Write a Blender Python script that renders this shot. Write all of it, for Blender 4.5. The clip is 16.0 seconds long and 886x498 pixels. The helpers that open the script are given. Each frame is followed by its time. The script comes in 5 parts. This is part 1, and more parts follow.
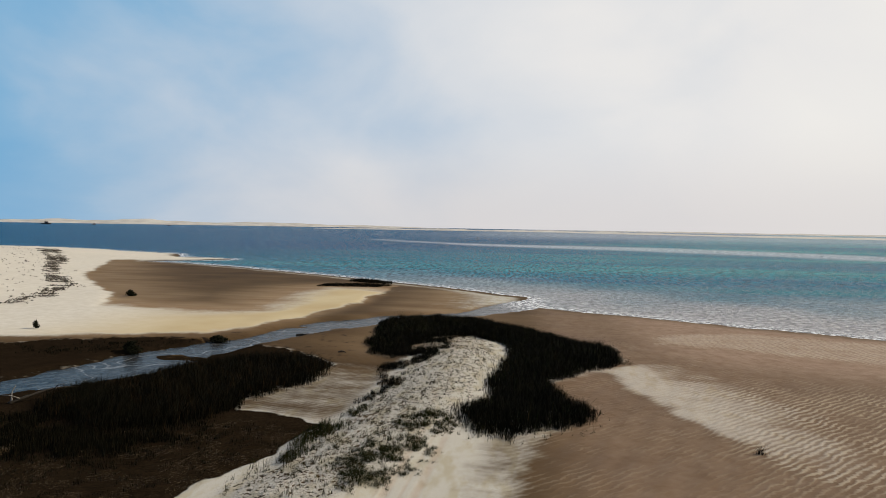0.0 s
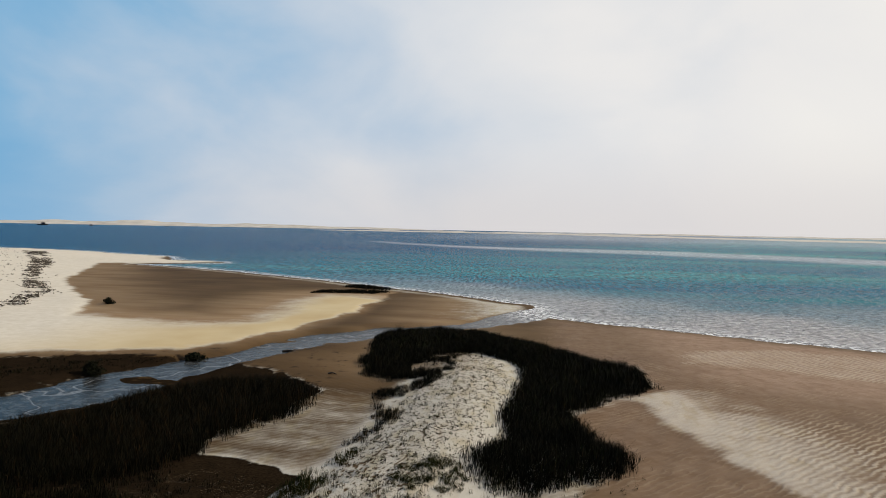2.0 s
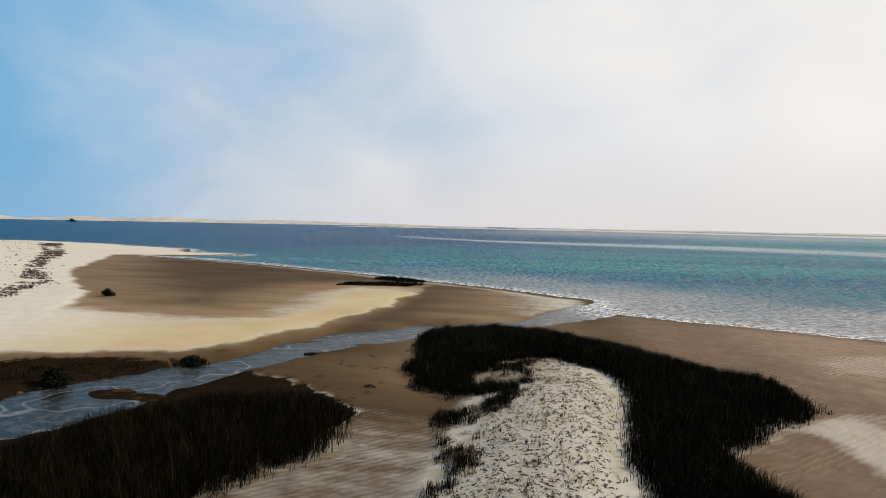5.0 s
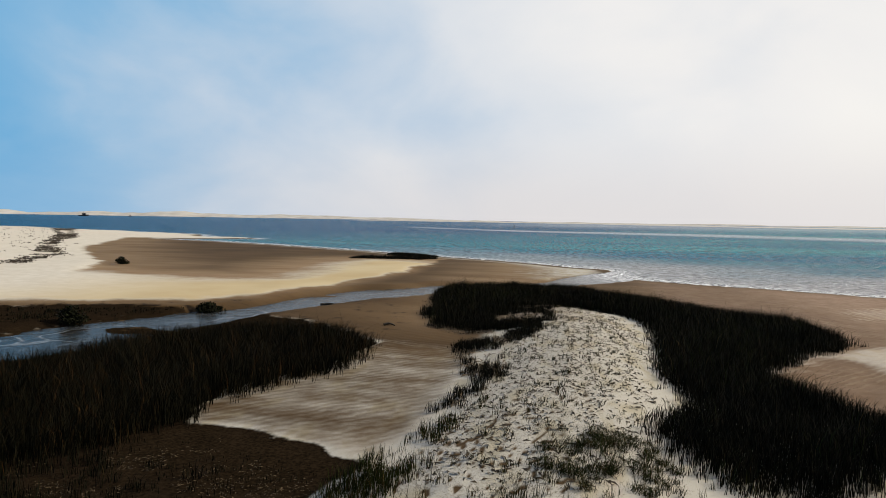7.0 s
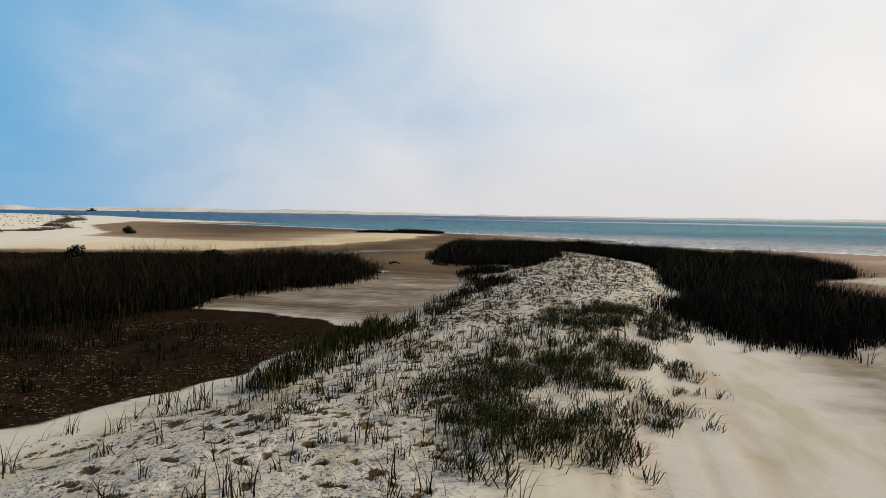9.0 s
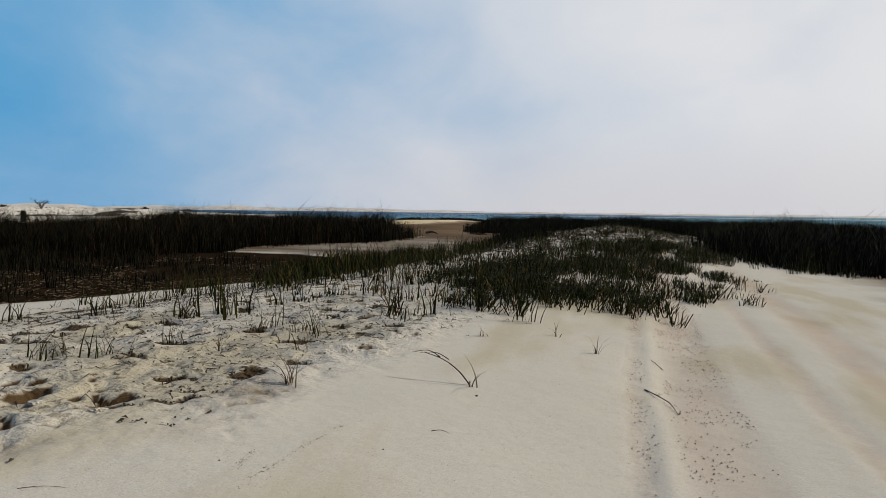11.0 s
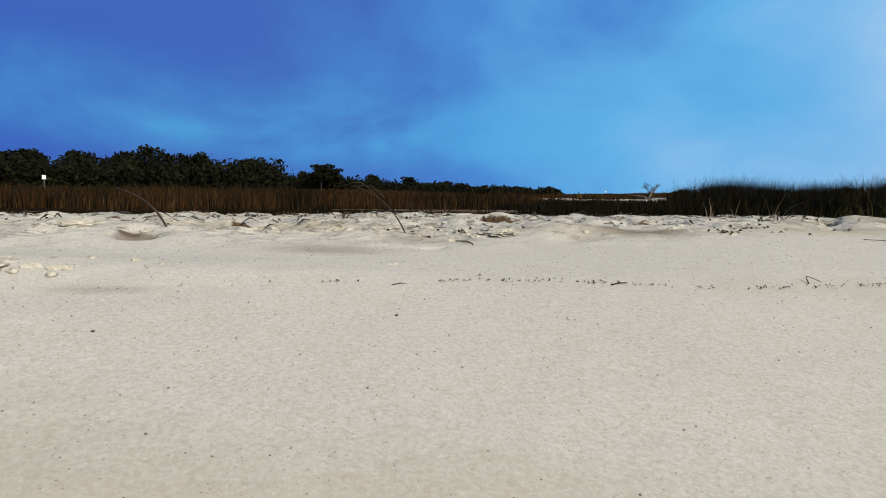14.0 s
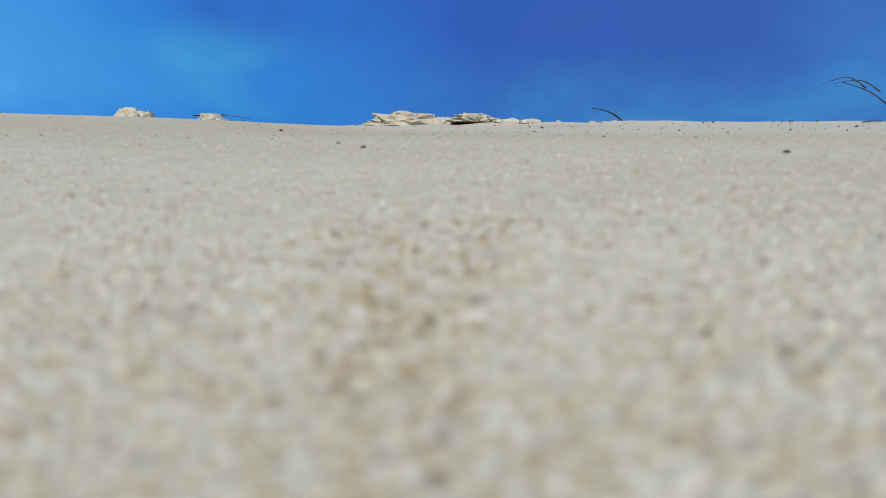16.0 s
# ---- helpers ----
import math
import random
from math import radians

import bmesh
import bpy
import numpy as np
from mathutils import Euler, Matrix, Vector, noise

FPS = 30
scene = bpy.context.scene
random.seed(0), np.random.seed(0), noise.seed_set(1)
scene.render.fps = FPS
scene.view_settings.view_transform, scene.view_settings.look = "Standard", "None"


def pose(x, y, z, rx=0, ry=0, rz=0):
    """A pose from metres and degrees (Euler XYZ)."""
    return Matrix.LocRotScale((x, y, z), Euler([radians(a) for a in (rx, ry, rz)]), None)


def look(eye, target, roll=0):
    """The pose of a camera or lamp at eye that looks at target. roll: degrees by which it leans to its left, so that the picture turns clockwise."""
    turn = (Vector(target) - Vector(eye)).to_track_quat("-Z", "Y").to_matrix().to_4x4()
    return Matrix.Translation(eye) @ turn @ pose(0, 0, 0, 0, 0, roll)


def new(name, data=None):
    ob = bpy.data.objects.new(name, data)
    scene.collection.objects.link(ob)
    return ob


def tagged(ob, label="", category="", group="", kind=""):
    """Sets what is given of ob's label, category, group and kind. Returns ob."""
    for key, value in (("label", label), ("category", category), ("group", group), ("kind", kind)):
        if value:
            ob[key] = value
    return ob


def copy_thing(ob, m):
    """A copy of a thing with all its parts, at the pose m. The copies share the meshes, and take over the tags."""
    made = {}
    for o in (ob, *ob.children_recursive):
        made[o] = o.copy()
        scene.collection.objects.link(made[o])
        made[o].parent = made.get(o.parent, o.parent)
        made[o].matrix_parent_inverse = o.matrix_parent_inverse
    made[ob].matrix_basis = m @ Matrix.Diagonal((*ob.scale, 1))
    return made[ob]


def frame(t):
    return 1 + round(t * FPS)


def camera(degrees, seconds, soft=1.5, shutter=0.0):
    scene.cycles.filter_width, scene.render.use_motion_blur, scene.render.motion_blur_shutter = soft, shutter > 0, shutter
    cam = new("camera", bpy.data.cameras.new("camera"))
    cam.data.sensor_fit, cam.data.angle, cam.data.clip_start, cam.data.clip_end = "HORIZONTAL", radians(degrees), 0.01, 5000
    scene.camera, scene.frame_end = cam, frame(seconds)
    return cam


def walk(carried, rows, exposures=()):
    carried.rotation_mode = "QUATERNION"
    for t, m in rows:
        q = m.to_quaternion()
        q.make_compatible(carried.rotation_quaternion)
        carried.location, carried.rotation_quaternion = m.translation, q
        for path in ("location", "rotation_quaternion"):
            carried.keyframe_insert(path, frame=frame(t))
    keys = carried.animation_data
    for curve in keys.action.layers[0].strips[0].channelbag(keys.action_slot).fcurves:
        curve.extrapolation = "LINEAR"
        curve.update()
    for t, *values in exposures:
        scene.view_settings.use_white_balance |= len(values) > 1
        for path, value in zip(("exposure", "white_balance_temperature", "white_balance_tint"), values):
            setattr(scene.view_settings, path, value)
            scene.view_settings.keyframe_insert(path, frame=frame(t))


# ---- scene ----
cam = camera(68.4, 16.0, soft=0.8)
cam.data.dof.use_dof = True
cam.data.dof.focus_distance, cam.data.dof.aperture_fstop = 7.0, 24.0
PATH = [
    (0, look((8.626, 12.728, 9.518), (8.385, 14.712, 9.450), 0.96)),
    (0.5, look((8.421, 13.826, 9.511), (8.182, 15.811, 9.445), 0.99)),
    (1, look((8.210, 15.161, 9.560), (7.972, 17.145, 9.495), 0.96)),
    (1.5, look((7.946, 16.640, 9.665), (7.708, 18.625, 9.599), 1.00)),
    (2, look((7.596, 18.247, 9.713), (7.359, 20.232, 9.651), 1.11)),
    (2.5, look((7.112, 19.949, 9.848), (6.877, 21.934, 9.787), 1.23)),
    (3, look((6.580, 21.738, 9.940), (6.347, 23.723, 9.883), 1.32)),
    (5.5, look((3.450, 29.012, 7.370), (3.131, 30.985, 7.292), 1.05)),
    (6, look((3.322, 28.958, 6.692), (2.998, 30.930, 6.610), 1.04)),
    (6.5, look((3.289, 28.963, 6.007), (2.959, 30.934, 5.921), 0.97)),
    (7, look((3.309, 28.967, 5.294), (2.976, 30.937, 5.204), 0.94)),
    (7.5, look((3.332, 28.963, 4.618), (2.996, 30.932, 4.524), 0.97)),
    (8, look((3.381, 28.947, 3.967), (3.037, 30.914, 3.870), 0.90)),
    (8.5, look((3.396, 28.950, 3.283), (3.050, 30.917, 3.182), 0.91)),
    (9, look((3.399, 28.951, 2.619), (3.047, 30.917, 2.514), 0.78)),
    (9.2, look((3.408, 28.937, 2.365), (3.056, 30.903, 2.258), 0.76)),
    (11.3, look((3.635, 29.263, 1.217), (3.084, 31.182, 1.101), 0.64)),
    (11.5, look((3.617, 29.250, 1.169), (3.001, 31.149, 1.049), 0.71)),
    (12, look((3.581, 29.225, 1.055), (2.696, 31.014, 0.932), 0.91)),
    (12.5, look((3.532, 29.183, 0.971), (2.300, 30.753, 0.837), 0.95)),
    (13, look((3.520, 29.154, 0.923), (1.993, 30.437, 0.777), 0.88)),
    (13.5, look((3.482, 29.141, 0.854), (1.787, 30.191, 0.701), 0.88)),
    (14, look((3.456, 29.105, 0.677), (1.542, 29.659, 0.511), 0.78)),
    (14.1, look((3.447, 29.113, 0.644), (1.502, 29.547, 0.476), 0.54)),
    (14.2, look((3.442, 29.103, 0.610), (1.480, 29.455, 0.447), 0.92)),
    (14.3, look((3.434, 29.115, 0.586), (1.456, 29.353, 0.419), 0.96)),
    (14.5, look((3.467, 29.118, 0.545), (1.474, 29.140, 0.382), 0.81)),
    (14.6, look((3.468, 29.126, 0.529), (1.477, 29.051, 0.360), 0.74)),
    (14.7, look((3.469, 29.134, 0.514), (1.483, 28.972, 0.343), 0.58)),
    (14.8, look((3.468, 29.142, 0.499), (1.491, 28.894, 0.325), 0.55)),
    (14.9, look((3.468, 29.149, 0.486), (1.505, 28.810, 0.311), 0.49)),
    (15, look((3.467, 29.157, 0.474), (1.523, 28.720, 0.300), 0.51)),
    (15.3, look((3.472, 29.163, 0.464), (1.608, 28.458, 0.296), 0.50)),
    (16, look((3.490, 29.168, 0.461), (1.682, 28.330, 0.292), 0.43)),
]
EXPOSURES = [(0.0, -0.06, 6850, 10), (5.5, 0.03, 6850, 10), (8.0, 0.05, 6850, 10), (9.2, 0.0, 6800, 10), (11.5, -0.2, 6500, 10), (12.5, -0.05, 6600, 10), (13.5, 0.18, 6450, 10),
             (14.0, 0.15, 6300, 10), (14.6, 0.0, 6250, 10), (15.0, -0.12, 6200, 9), (15.5, -0.08, 6000, 9), (16.0, -0.08, 5900, 8)]
walk(cam, PATH, EXPOSURES)

# ---- light ----
SUN_AZ, SUN_EL = 66.0, 31.0     # degrees right of +y, degrees up
sun_dir = Vector((math.sin(radians(SUN_AZ)) * math.cos(radians(SUN_EL)),
                  math.cos(radians(SUN_AZ)) * math.cos(radians(SUN_EL)), math.sin(radians(SUN_EL))))
sun = new("sun", bpy.data.lights.new("sun", "SUN"))
sun.data.energy, sun.data.angle, sun.data.color = 4.7, radians(0.6), (1.0, 0.92, 0.78)
sun.matrix_world = look(sun_dir * 300, (0, 0, 0))

world = bpy.data.worlds.new("world")
scene.world = world
world.use_nodes = True
wt = world.node_tree
wt.nodes.clear()


def node(tree, kind, **values):
    """A node with its settings; keys with a leading underscore are inputs."""
    n = tree.nodes.new(kind)
    for key, value in values.items():
        if key[0] == "_":
            k = key[1:]
            n.inputs[int(k) if k.isdigit() else k.replace("_", " ")].default_value = value
        else:
            setattr(n, key, value)
    return n


def ramp(tree, stops, interpolation="LINEAR"):
    n = tree.nodes.new("ShaderNodeValToRGB")
    n.color_ramp.interpolation = interpolation
    while len(n.color_ramp.elements) < len(stops):
        n.color_ramp.elements.new(0.5)
    for e, (p, c) in zip(n.color_ramp.elements, stops):
        e.position = p
        e.color = (*c, 1) if len(c) == 3 else c
    return n


def srgb(r, g, b):
    return tuple(((v / 255 + 0.055) / 1.055) ** 2.4 if v > 10 else v / 255 / 12.92 for v in (r, g, b))


def build_sky():
    """Clear sky overhead, with a bank of sea fog that is white towards the sun and thins to deep blue away from it."""
    link = wt.links.new
    coord = node(wt, "ShaderNodeTexCoord")
    split = node(wt, "ShaderNodeSeparateXYZ")
    link(coord.outputs["Generated"], split.inputs[0])
    azimuth = node(wt, "ShaderNodeMath", operation="ARCTAN2")
    link(split.outputs["X"], azimuth.inputs[0])
    link(split.outputs["Y"], azimuth.inputs[1])
    stretch = node(wt, "ShaderNodeMapping")
    stretch.inputs["Scale"].default_value = (1.0, 1.0, 1.7)
    link(coord.outputs["Generated"], stretch.inputs[0])
    cloud = node(wt, "ShaderNodeTexNoise", _Scale=3.2, _Detail=6.0, _Roughness=0.5, _Distortion=0.3)
    link(stretch.outputs[0], cloud.inputs["Vector"])
    # azimuth in turns, pushed about by the cloud forms
    turn = node(wt, "ShaderNodeMath", operation="MULTIPLY_ADD", _1=0.5 / math.pi, _2=0.5)
    link(azimuth.outputs[0], turn.inputs[0])
    wob = node(wt, "ShaderNodeMath", operation="MULTIPLY_ADD", _1=0.16, _2=-0.08)
    link(cloud.outputs[0], wob.inputs[0])
    add = node(wt, "ShaderNodeMath", operation="ADD")
    link(turn.outputs[0], add.inputs[0])
    link(wob.outputs[0], add.inputs[1])
    az = lambda a: 0.5 + a / 360
    bank = ramp(wt, [(az(-165), srgb(96, 176, 236)), (az(-140), srgb(60, 128, 209)), (az(-115), srgb(58, 95, 178)), (az(-92), srgb(64, 100, 176)),
                     (az(-70), srgb(73, 131, 198)), (az(-52), srgb(95, 167, 217)), (az(-36), srgb(134, 182, 221)),
                     (az(-22), srgb(182, 203, 226)), (az(-6), srgb(214, 222, 233)), (az(15), srgb(233, 235, 239)),
                     (az(55), srgb(246, 246, 244)), (az(105), srgb(152, 155, 158))])
    link(add.outputs[0], bank.inputs[0])
    # pale mist along the horizon on the sea side
    low = node(wt, "ShaderNodeMapRange", _1=0.0, _2=0.16, _3=1.0, _4=0.0)
    low.interpolation_type = "SMOOTHSTEP"
    link(split.outputs["Z"], low.inputs[0])
    side = ramp(wt, [(az(-62), (0, 0, 0)), (az(-38), (0.12, 0.12, 0.12)), (az(-20), (0.5, 0.5, 0.5)), (az(-5), (0.75, 0.75, 0.75)), (az(70), (0.6, 0.6, 0.6))])
    link(turn.outputs[0], side.inputs[0])
    lowside = node(wt, "ShaderNodeMath", operation="MULTIPLY")
    link(low.outputs[0], lowside.inputs[0])
    link(side.outputs[0], lowside.inputs[1])
    mist = node(wt, "ShaderNodeMixRGB", _Color2=(*srgb(217, 215, 219), 1))
    link(lowside.outputs[0], mist.inputs[0])
    link(bank.outputs[0], mist.inputs[1])
    belt = ramp(wt, [(0.02, (0, 0, 0)), (0.075, (1, 1, 1)), (0.11, (0.8, 0.8, 0.8)), (0.2, (0, 0, 0))], "EASE")
    # the bright belt stands higher towards the land
    rise = node(wt, "ShaderNodeMath", operation="SUBTRACT", _1=az(-85))
    link(turn.outputs[0], rise.inputs[0])
    only = node(wt, "ShaderNodeMath", operation="MINIMUM", _1=0.0)
    link(rise.outputs[0], only.inputs[0])
    lift = node(wt, "ShaderNodeMath", operation="MULTIPLY_ADD", _1=0.42)
    link(only.outputs[0], lift.inputs[0])
    link(split.outputs["Z"], lift.inputs[2])
    link(lift.outputs[0], belt.inputs[0])
    lee = ramp(wt, [(az(-160), (0.6, 0.6, 0.6)), (az(-128), (1, 1, 1)), (az(-112), (0.35, 0.35, 0.35)), (az(-96), (0.7, 0.7, 0.7)), (az(-78), (1, 1, 1)), (az(-60), (0.4, 0.4, 0.4)), (az(-45), (0, 0, 0))])
    link(add.outputs[0], lee.inputs[0])
    puff = node(wt, "ShaderNodeMapRange", _1=0.38, _2=0.62, _3=0.15, _4=1.0)
    link(cloud.outputs[0], puff.inputs[0])
    glow = node(wt, "ShaderNodeMath", operation="MULTIPLY")
    link(belt.outputs[0], glow.inputs[0])
    link(lee.outputs[0], glow.inputs[1])
    glow2 = node(wt, "ShaderNodeMath", operation="MULTIPLY")
    link(glow.outputs[0], glow2.inputs[0])
    link(puff.outputs[0], glow2.inputs[1])
    cyan = node(wt, "ShaderNodeMixRGB", _Color2=(*srgb(84, 171, 219), 1))
    link(glow2.outputs[0], cyan.inputs[0])
    link(mist.outputs[0], cyan.inputs[1])
    sky = node(wt, "ShaderNodeTexSky", sky_type="NISHITA", sun_disc=False, sun_elevation=radians(SUN_EL), sun_rotation=radians(SUN_AZ),
               air_density=1.0, dust_density=0.6, ozone_density=2.5)
    dim = node(wt, "ShaderNodeVectorMath", operation="SCALE")
    dim.inputs[3].default_value = 0.11
    link(sky.outputs[0], dim.inputs[0])
    high = node(wt, "ShaderNodeMapRange", _1=0.42, _2=0.85, _3=0.0, _4=0.75)
    high.interpolation_type = "SMOOTHSTEP"
    link(split.outputs["Z"], high.inputs[0])
    both = node(wt, "ShaderNodeMixRGB")
    link(high.outputs[0], both.inputs[0])
    link(cyan.outputs[0], both.inputs[1])
    veil = node(wt, "ShaderNodeMixRGB", _Fac=0.55, _Color2=(0.30, 0.31, 0.33, 1))
    link(dim.outputs[0], veil.inputs[1])
    link(veil.outputs[0], both.inputs[2])
    back = node(wt, "ShaderNodeBackground", _Strength=1.0)
    link(both.outputs[0], back.inputs[0])
    out = node(wt, "ShaderNodeOutputWorld")
    link(back.outputs[0], out.inputs[0])


build_sky()

# ---- plan: outlines in metres, x to the right of the first heading, y ahead ----
LANDING = (3.49, 29.17)
LAND = [(400, -150), (160, 20), (100, 50), (60, 68), (41, 75), (30, 81), (17, 87.7), (11, 91.5), (9.5, 96), (9.4, 103), (1.5, 109.8), (-6, 116), (-13.4, 121.4),
        (-25, 130), (-38, 138.5), (-51.5, 147.5), (-69, 157.3), (-81.5, 161), (-74, 169), (-67, 175.5), (-69, 178.5), (-86, 184), (-93, 196.5), (-97, 200.5), (-114, 207), (-140, 221), (-176, 229),
        (-500, 250), (-1500, 100), (-1500, -900), (900, -900)]
WHITE_BEACH = [(-35, 76), (-38.5, 83), (-41.2, 88), (-46.4, 93.4), (-56.2, 104.4), (-66, 117), (-80, 143), (-90, 159.5), (-78, 168), (-67, 176.5), (-72, 178), (-84, 180), (-92, 188), (-95, 199),
               (-114, 206), (-140, 221), (-176, 230), (-500, 250), (-600, 190), (-200, 120), (-90, 78), (-56, 60), (-42, 62)]
GOLD_BAR = [(-60, 52), (-46, 56.5), (-36, 58), (-29, 60.2), (-23.6, 62), (-18.5, 64.5), (-15.2, 67.8), (-13.4, 73), (-12.3, 80.5), (-10.7, 88), (-10.8, 99), (-13.5, 105.6), (-18.2, 104.4), (-18.9, 100),
            (-18.4, 93), (-17.5, 84), (-17.8, 78), (-22, 75.5), (-28, 76), (-33, 77), (-42, 80), (-60, 70)]
GOLD_FOOT = [(-60, 52), (-46, 56.5), (-36, 58), (-29, 60.2), (-23.6, 62), (-18.5, 64.5), (-15.2, 67.8), (-13.4, 73), (-12.3, 80.5), (-10.7, 88), (-10.8, 97)]
MARSH_RIGHT = [(-4.4, 70.9), (-5.2, 75.5), (0.2, 78), (4.3, 76.7), (7.9, 73.1), (13.2, 66.6), (15.4, 63), (15.8, 58.9), (12.8, 54.5), (10.6, 52), (11.6, 48.3),
               (12.4, 46), (11.5, 43.5), (10.1, 42.3), (8.4, 41), (6.9, 40.9), (5.9, 42), (5.8, 44.4), (6.9, 47.2), (6.6, 50.5), (6.6, 53.8), (8, 58), (7.8, 61.5),
               (6.4, 65.2), (4.4, 67.5), (2.4, 66.3), (0.8, 62), (-0.4, 58.6), (-2.2, 58.9), (-3, 63)]
MARSH_ARM = [(4.2, 67), (3.4, 61.5), (2.6, 57.2), (2.0, 53), (1.9, 49), (1.8, 45.5), (1.0, 45), (0.4, 49), (-0.2, 54), (-0.6, 56.6), (-2.2, 59), (-3, 64)]
MARSH_LEFT = [(-2.9, 52), (-3.7, 53.8), (-5.6, 56), (-10.6, 55), (-12.4, 51), (-13.8, 47.5), (-16, 43), (-14.5, 41), (-11.5, 39.6), (-9.6, 38.6), (-7.2, 39.6),
              (-5.6, 41.6), (-5.5, 44.3), (-4.8, 47), (-3.2, 50)]
MUD = [(-2.6, 34.4), (-2.0, 36), (-1.2, 37.8), (-0.9, 39.5), (-0.8, 41.4), (-2, 42.7), (-3.5, 43.2), (-5.2, 43), (-5.4, 46), (-4.2, 50), (-3.6, 55), (-9, 60), (-16, 62), (-22, 61),
       (-32, 56.5), (-60, 54), (-110, 45), (-110, -30), (-12, -5), (-7, 15), (-4.6, 27)]
SPIT = [(-12.4, 37.4), (-10.8, 36.4), (-10.9, 33.5), (-11.7, 31.2), (-12.5, 31.2), (-12.2, 34)]
TONGUE = [(13.0, 55.6), (17.7, 59.7), (21.6, 56.5), (24, 50.5), (26.5, 44.7), (31, 38), (33, 24), (24, 29), (19.5, 36.2), (18.2, 41.5), (16.5, 46.3), (15, 51)]
TONGUE_FOOT = [(13.0, 55.6), (15, 51), (16.5, 46.3), (18.2, 41.5), (19.5, 36.2), (24, 29)]
DAMP_RIGHT = [(9.6, 41.4), (12.6, 44), (12.4, 47.6), (11, 51.5), (12.8, 54.3), (16.5, 60), (16.5, 64.5), (9, 74), (4.5, 79), (-6, 79), (-4, 84), (7, 87), (9, 93.5), (17, 88), (30, 81), (41, 75), (60, 68), (160, 20), (120, -40), (40, 0),
              (22, 18), (13, 30), (9.2, 35)]
BAND = [(18.5, 67), (20, 73.5), (29, 76.5), (41, 73), (62, 64), (62, 48), (36, 60.5), (26, 64.5)]
CREEK = [(7.5, 90), (2, 84.5), (-4, 77.5), (-8.5, 72.3), (-12.5, 65.5), (-14.8, 59.5), (-16.8, 54), (-18, 48.5), (-21, 43), (-30, 38), (-45, 36), (-60, 28)]
CREEK_BED = [(9.6, 102), (5.3, 93), (2, 85.2), (-2, 82.6), (-5.7, 80.1), (-11, 75), (-13.2, 69), (-15, 64.5), (-16.5, 62), (-18.3, 59), (-19.4, 55.5), (-20, 52.5), (-22, 47), (-28, 42), (-45, 39), (-60, 32),
             (-60, 24), (-45, 33), (-30, 35), (-22, 40), (-17.5, 46), (-14.5, 50), (-13.4, 53), (-12.5, 57), (-11.2, 61.5), (-9.5, 65.5), (-5, 73), (-1, 78.5), (3, 81), (7.5, 84.5), (10.5, 92)]
SEA_BAR = [(-90, 470), (-30, 400), (30, 385), (92, 372), (160, 305), (240, 260), (420, 170), (400, 130), (230, 215), (133, 258), (80, 300), (25, 330), (-30, 365)]
RIPPLE_TURN = 0.80    # radians; the tide ripples run across this heading
RIDGE = [(3.2, 74), (3.4, 66), (3.9, 58), (4.0, 50), (3.7, 44), (2.6, 38), (1.7, 33), (1.2, 30.6), (1.1, 29.3), (1.5, 28.0), (2.4, 26.9), (4.2, 25.6), (8, 23), (14, 18)]


def hash2(i, j, seed):
    h = (i.astype(np.int64) * 374761393 + j.astype(np.int64) * 668265263 + seed * 974634777) & 0x7FFFFFFF
    h = ((h ^ (h >> 13)) * 1274126177) & 0x7FFFFFFF
    return ((h ^ (h >> 16)) & 0xFFFFF) / 0xFFFFF


def vnoise(x, y, seed=0):
    """Smooth noise, -1 to 1."""
    i, j = np.floor(x), np.floor(y)
    u, v = x - i, y - j
    u, v = u * u * u * (u * (u * 6 - 15) + 10), v * v * v * (v * (v * 6 - 15) + 10)
    a, b, c, d = hash2(i, j, seed), hash2(i + 1, j, seed), hash2(i, j + 1, seed), hash2(i + 1, j + 1, seed)
    return ((a * (1 - u) + b * u) * (1 - v) + (c * (1 - u) + d * u) * v) * 2 - 1


def fbm(x, y, size, octaves=3, seed=0):
    total, amp, norm = 0, 1.0, 0
    for k in range(octaves):
        total = total + amp * vnoise(x / size + 17.3 * k, y / size - 9.1 * k, seed + k)
        norm += amp
        amp, size = amp * 0.5, size * 0.5
    return total / norm


def smooth(a, b, v):
    t = np.clip((v - a) / (b - a), 0, 1)
    return t * t * (3 - 2 * t)


def inside(poly, x, y):
    """Signed distance to an outline, positive inside."""
    best = np.full(np.shape(x), 1e9)
    odd = np.zeros(np.shape(x), bool)
    for (ax, ay), (bx, by) in zip(poly, poly[1:] + poly[:1]):
        ex, ey = bx - ax, by - ay
        t = np.clip(((x - ax) * ex + (y - ay) * ey) / (ex * ex + ey * ey), 0, 1)
        best = np.minimum(best, np.hypot(x - ax - t * ex, y - ay - t * ey))
        if ay != by:
            odd ^= ((ay > y) != (by > y)) & (x < ax + (y - ay) * ex / (by - ay))
    return np.where(odd, best, -best)


def beside(line, x, y):
    """Signed distance to a line, positive on its left hand; the ridge is drawn towards the landing place, so that is the +x side."""
    best, sign = np.full(np.shape(x), 1e9), np.ones(np.shape(x))
    for (ax, ay), (bx, by) in zip(line, line[1:]):
        ex, ey = bx - ax, by - ay
        t = np.clip(((x - ax) * ex + (y - ay) * ey) / (ex * ex + ey * ey), 0, 1)
        d = np.hypot(x - ax - t * ex, y - ay - t * ey)
        side = np.sign(ex * (y - ay) - ey * (x - ax))
        sign = np.where(d < best, side, sign)
        best = np.minimum(best, d)
    return best * sign


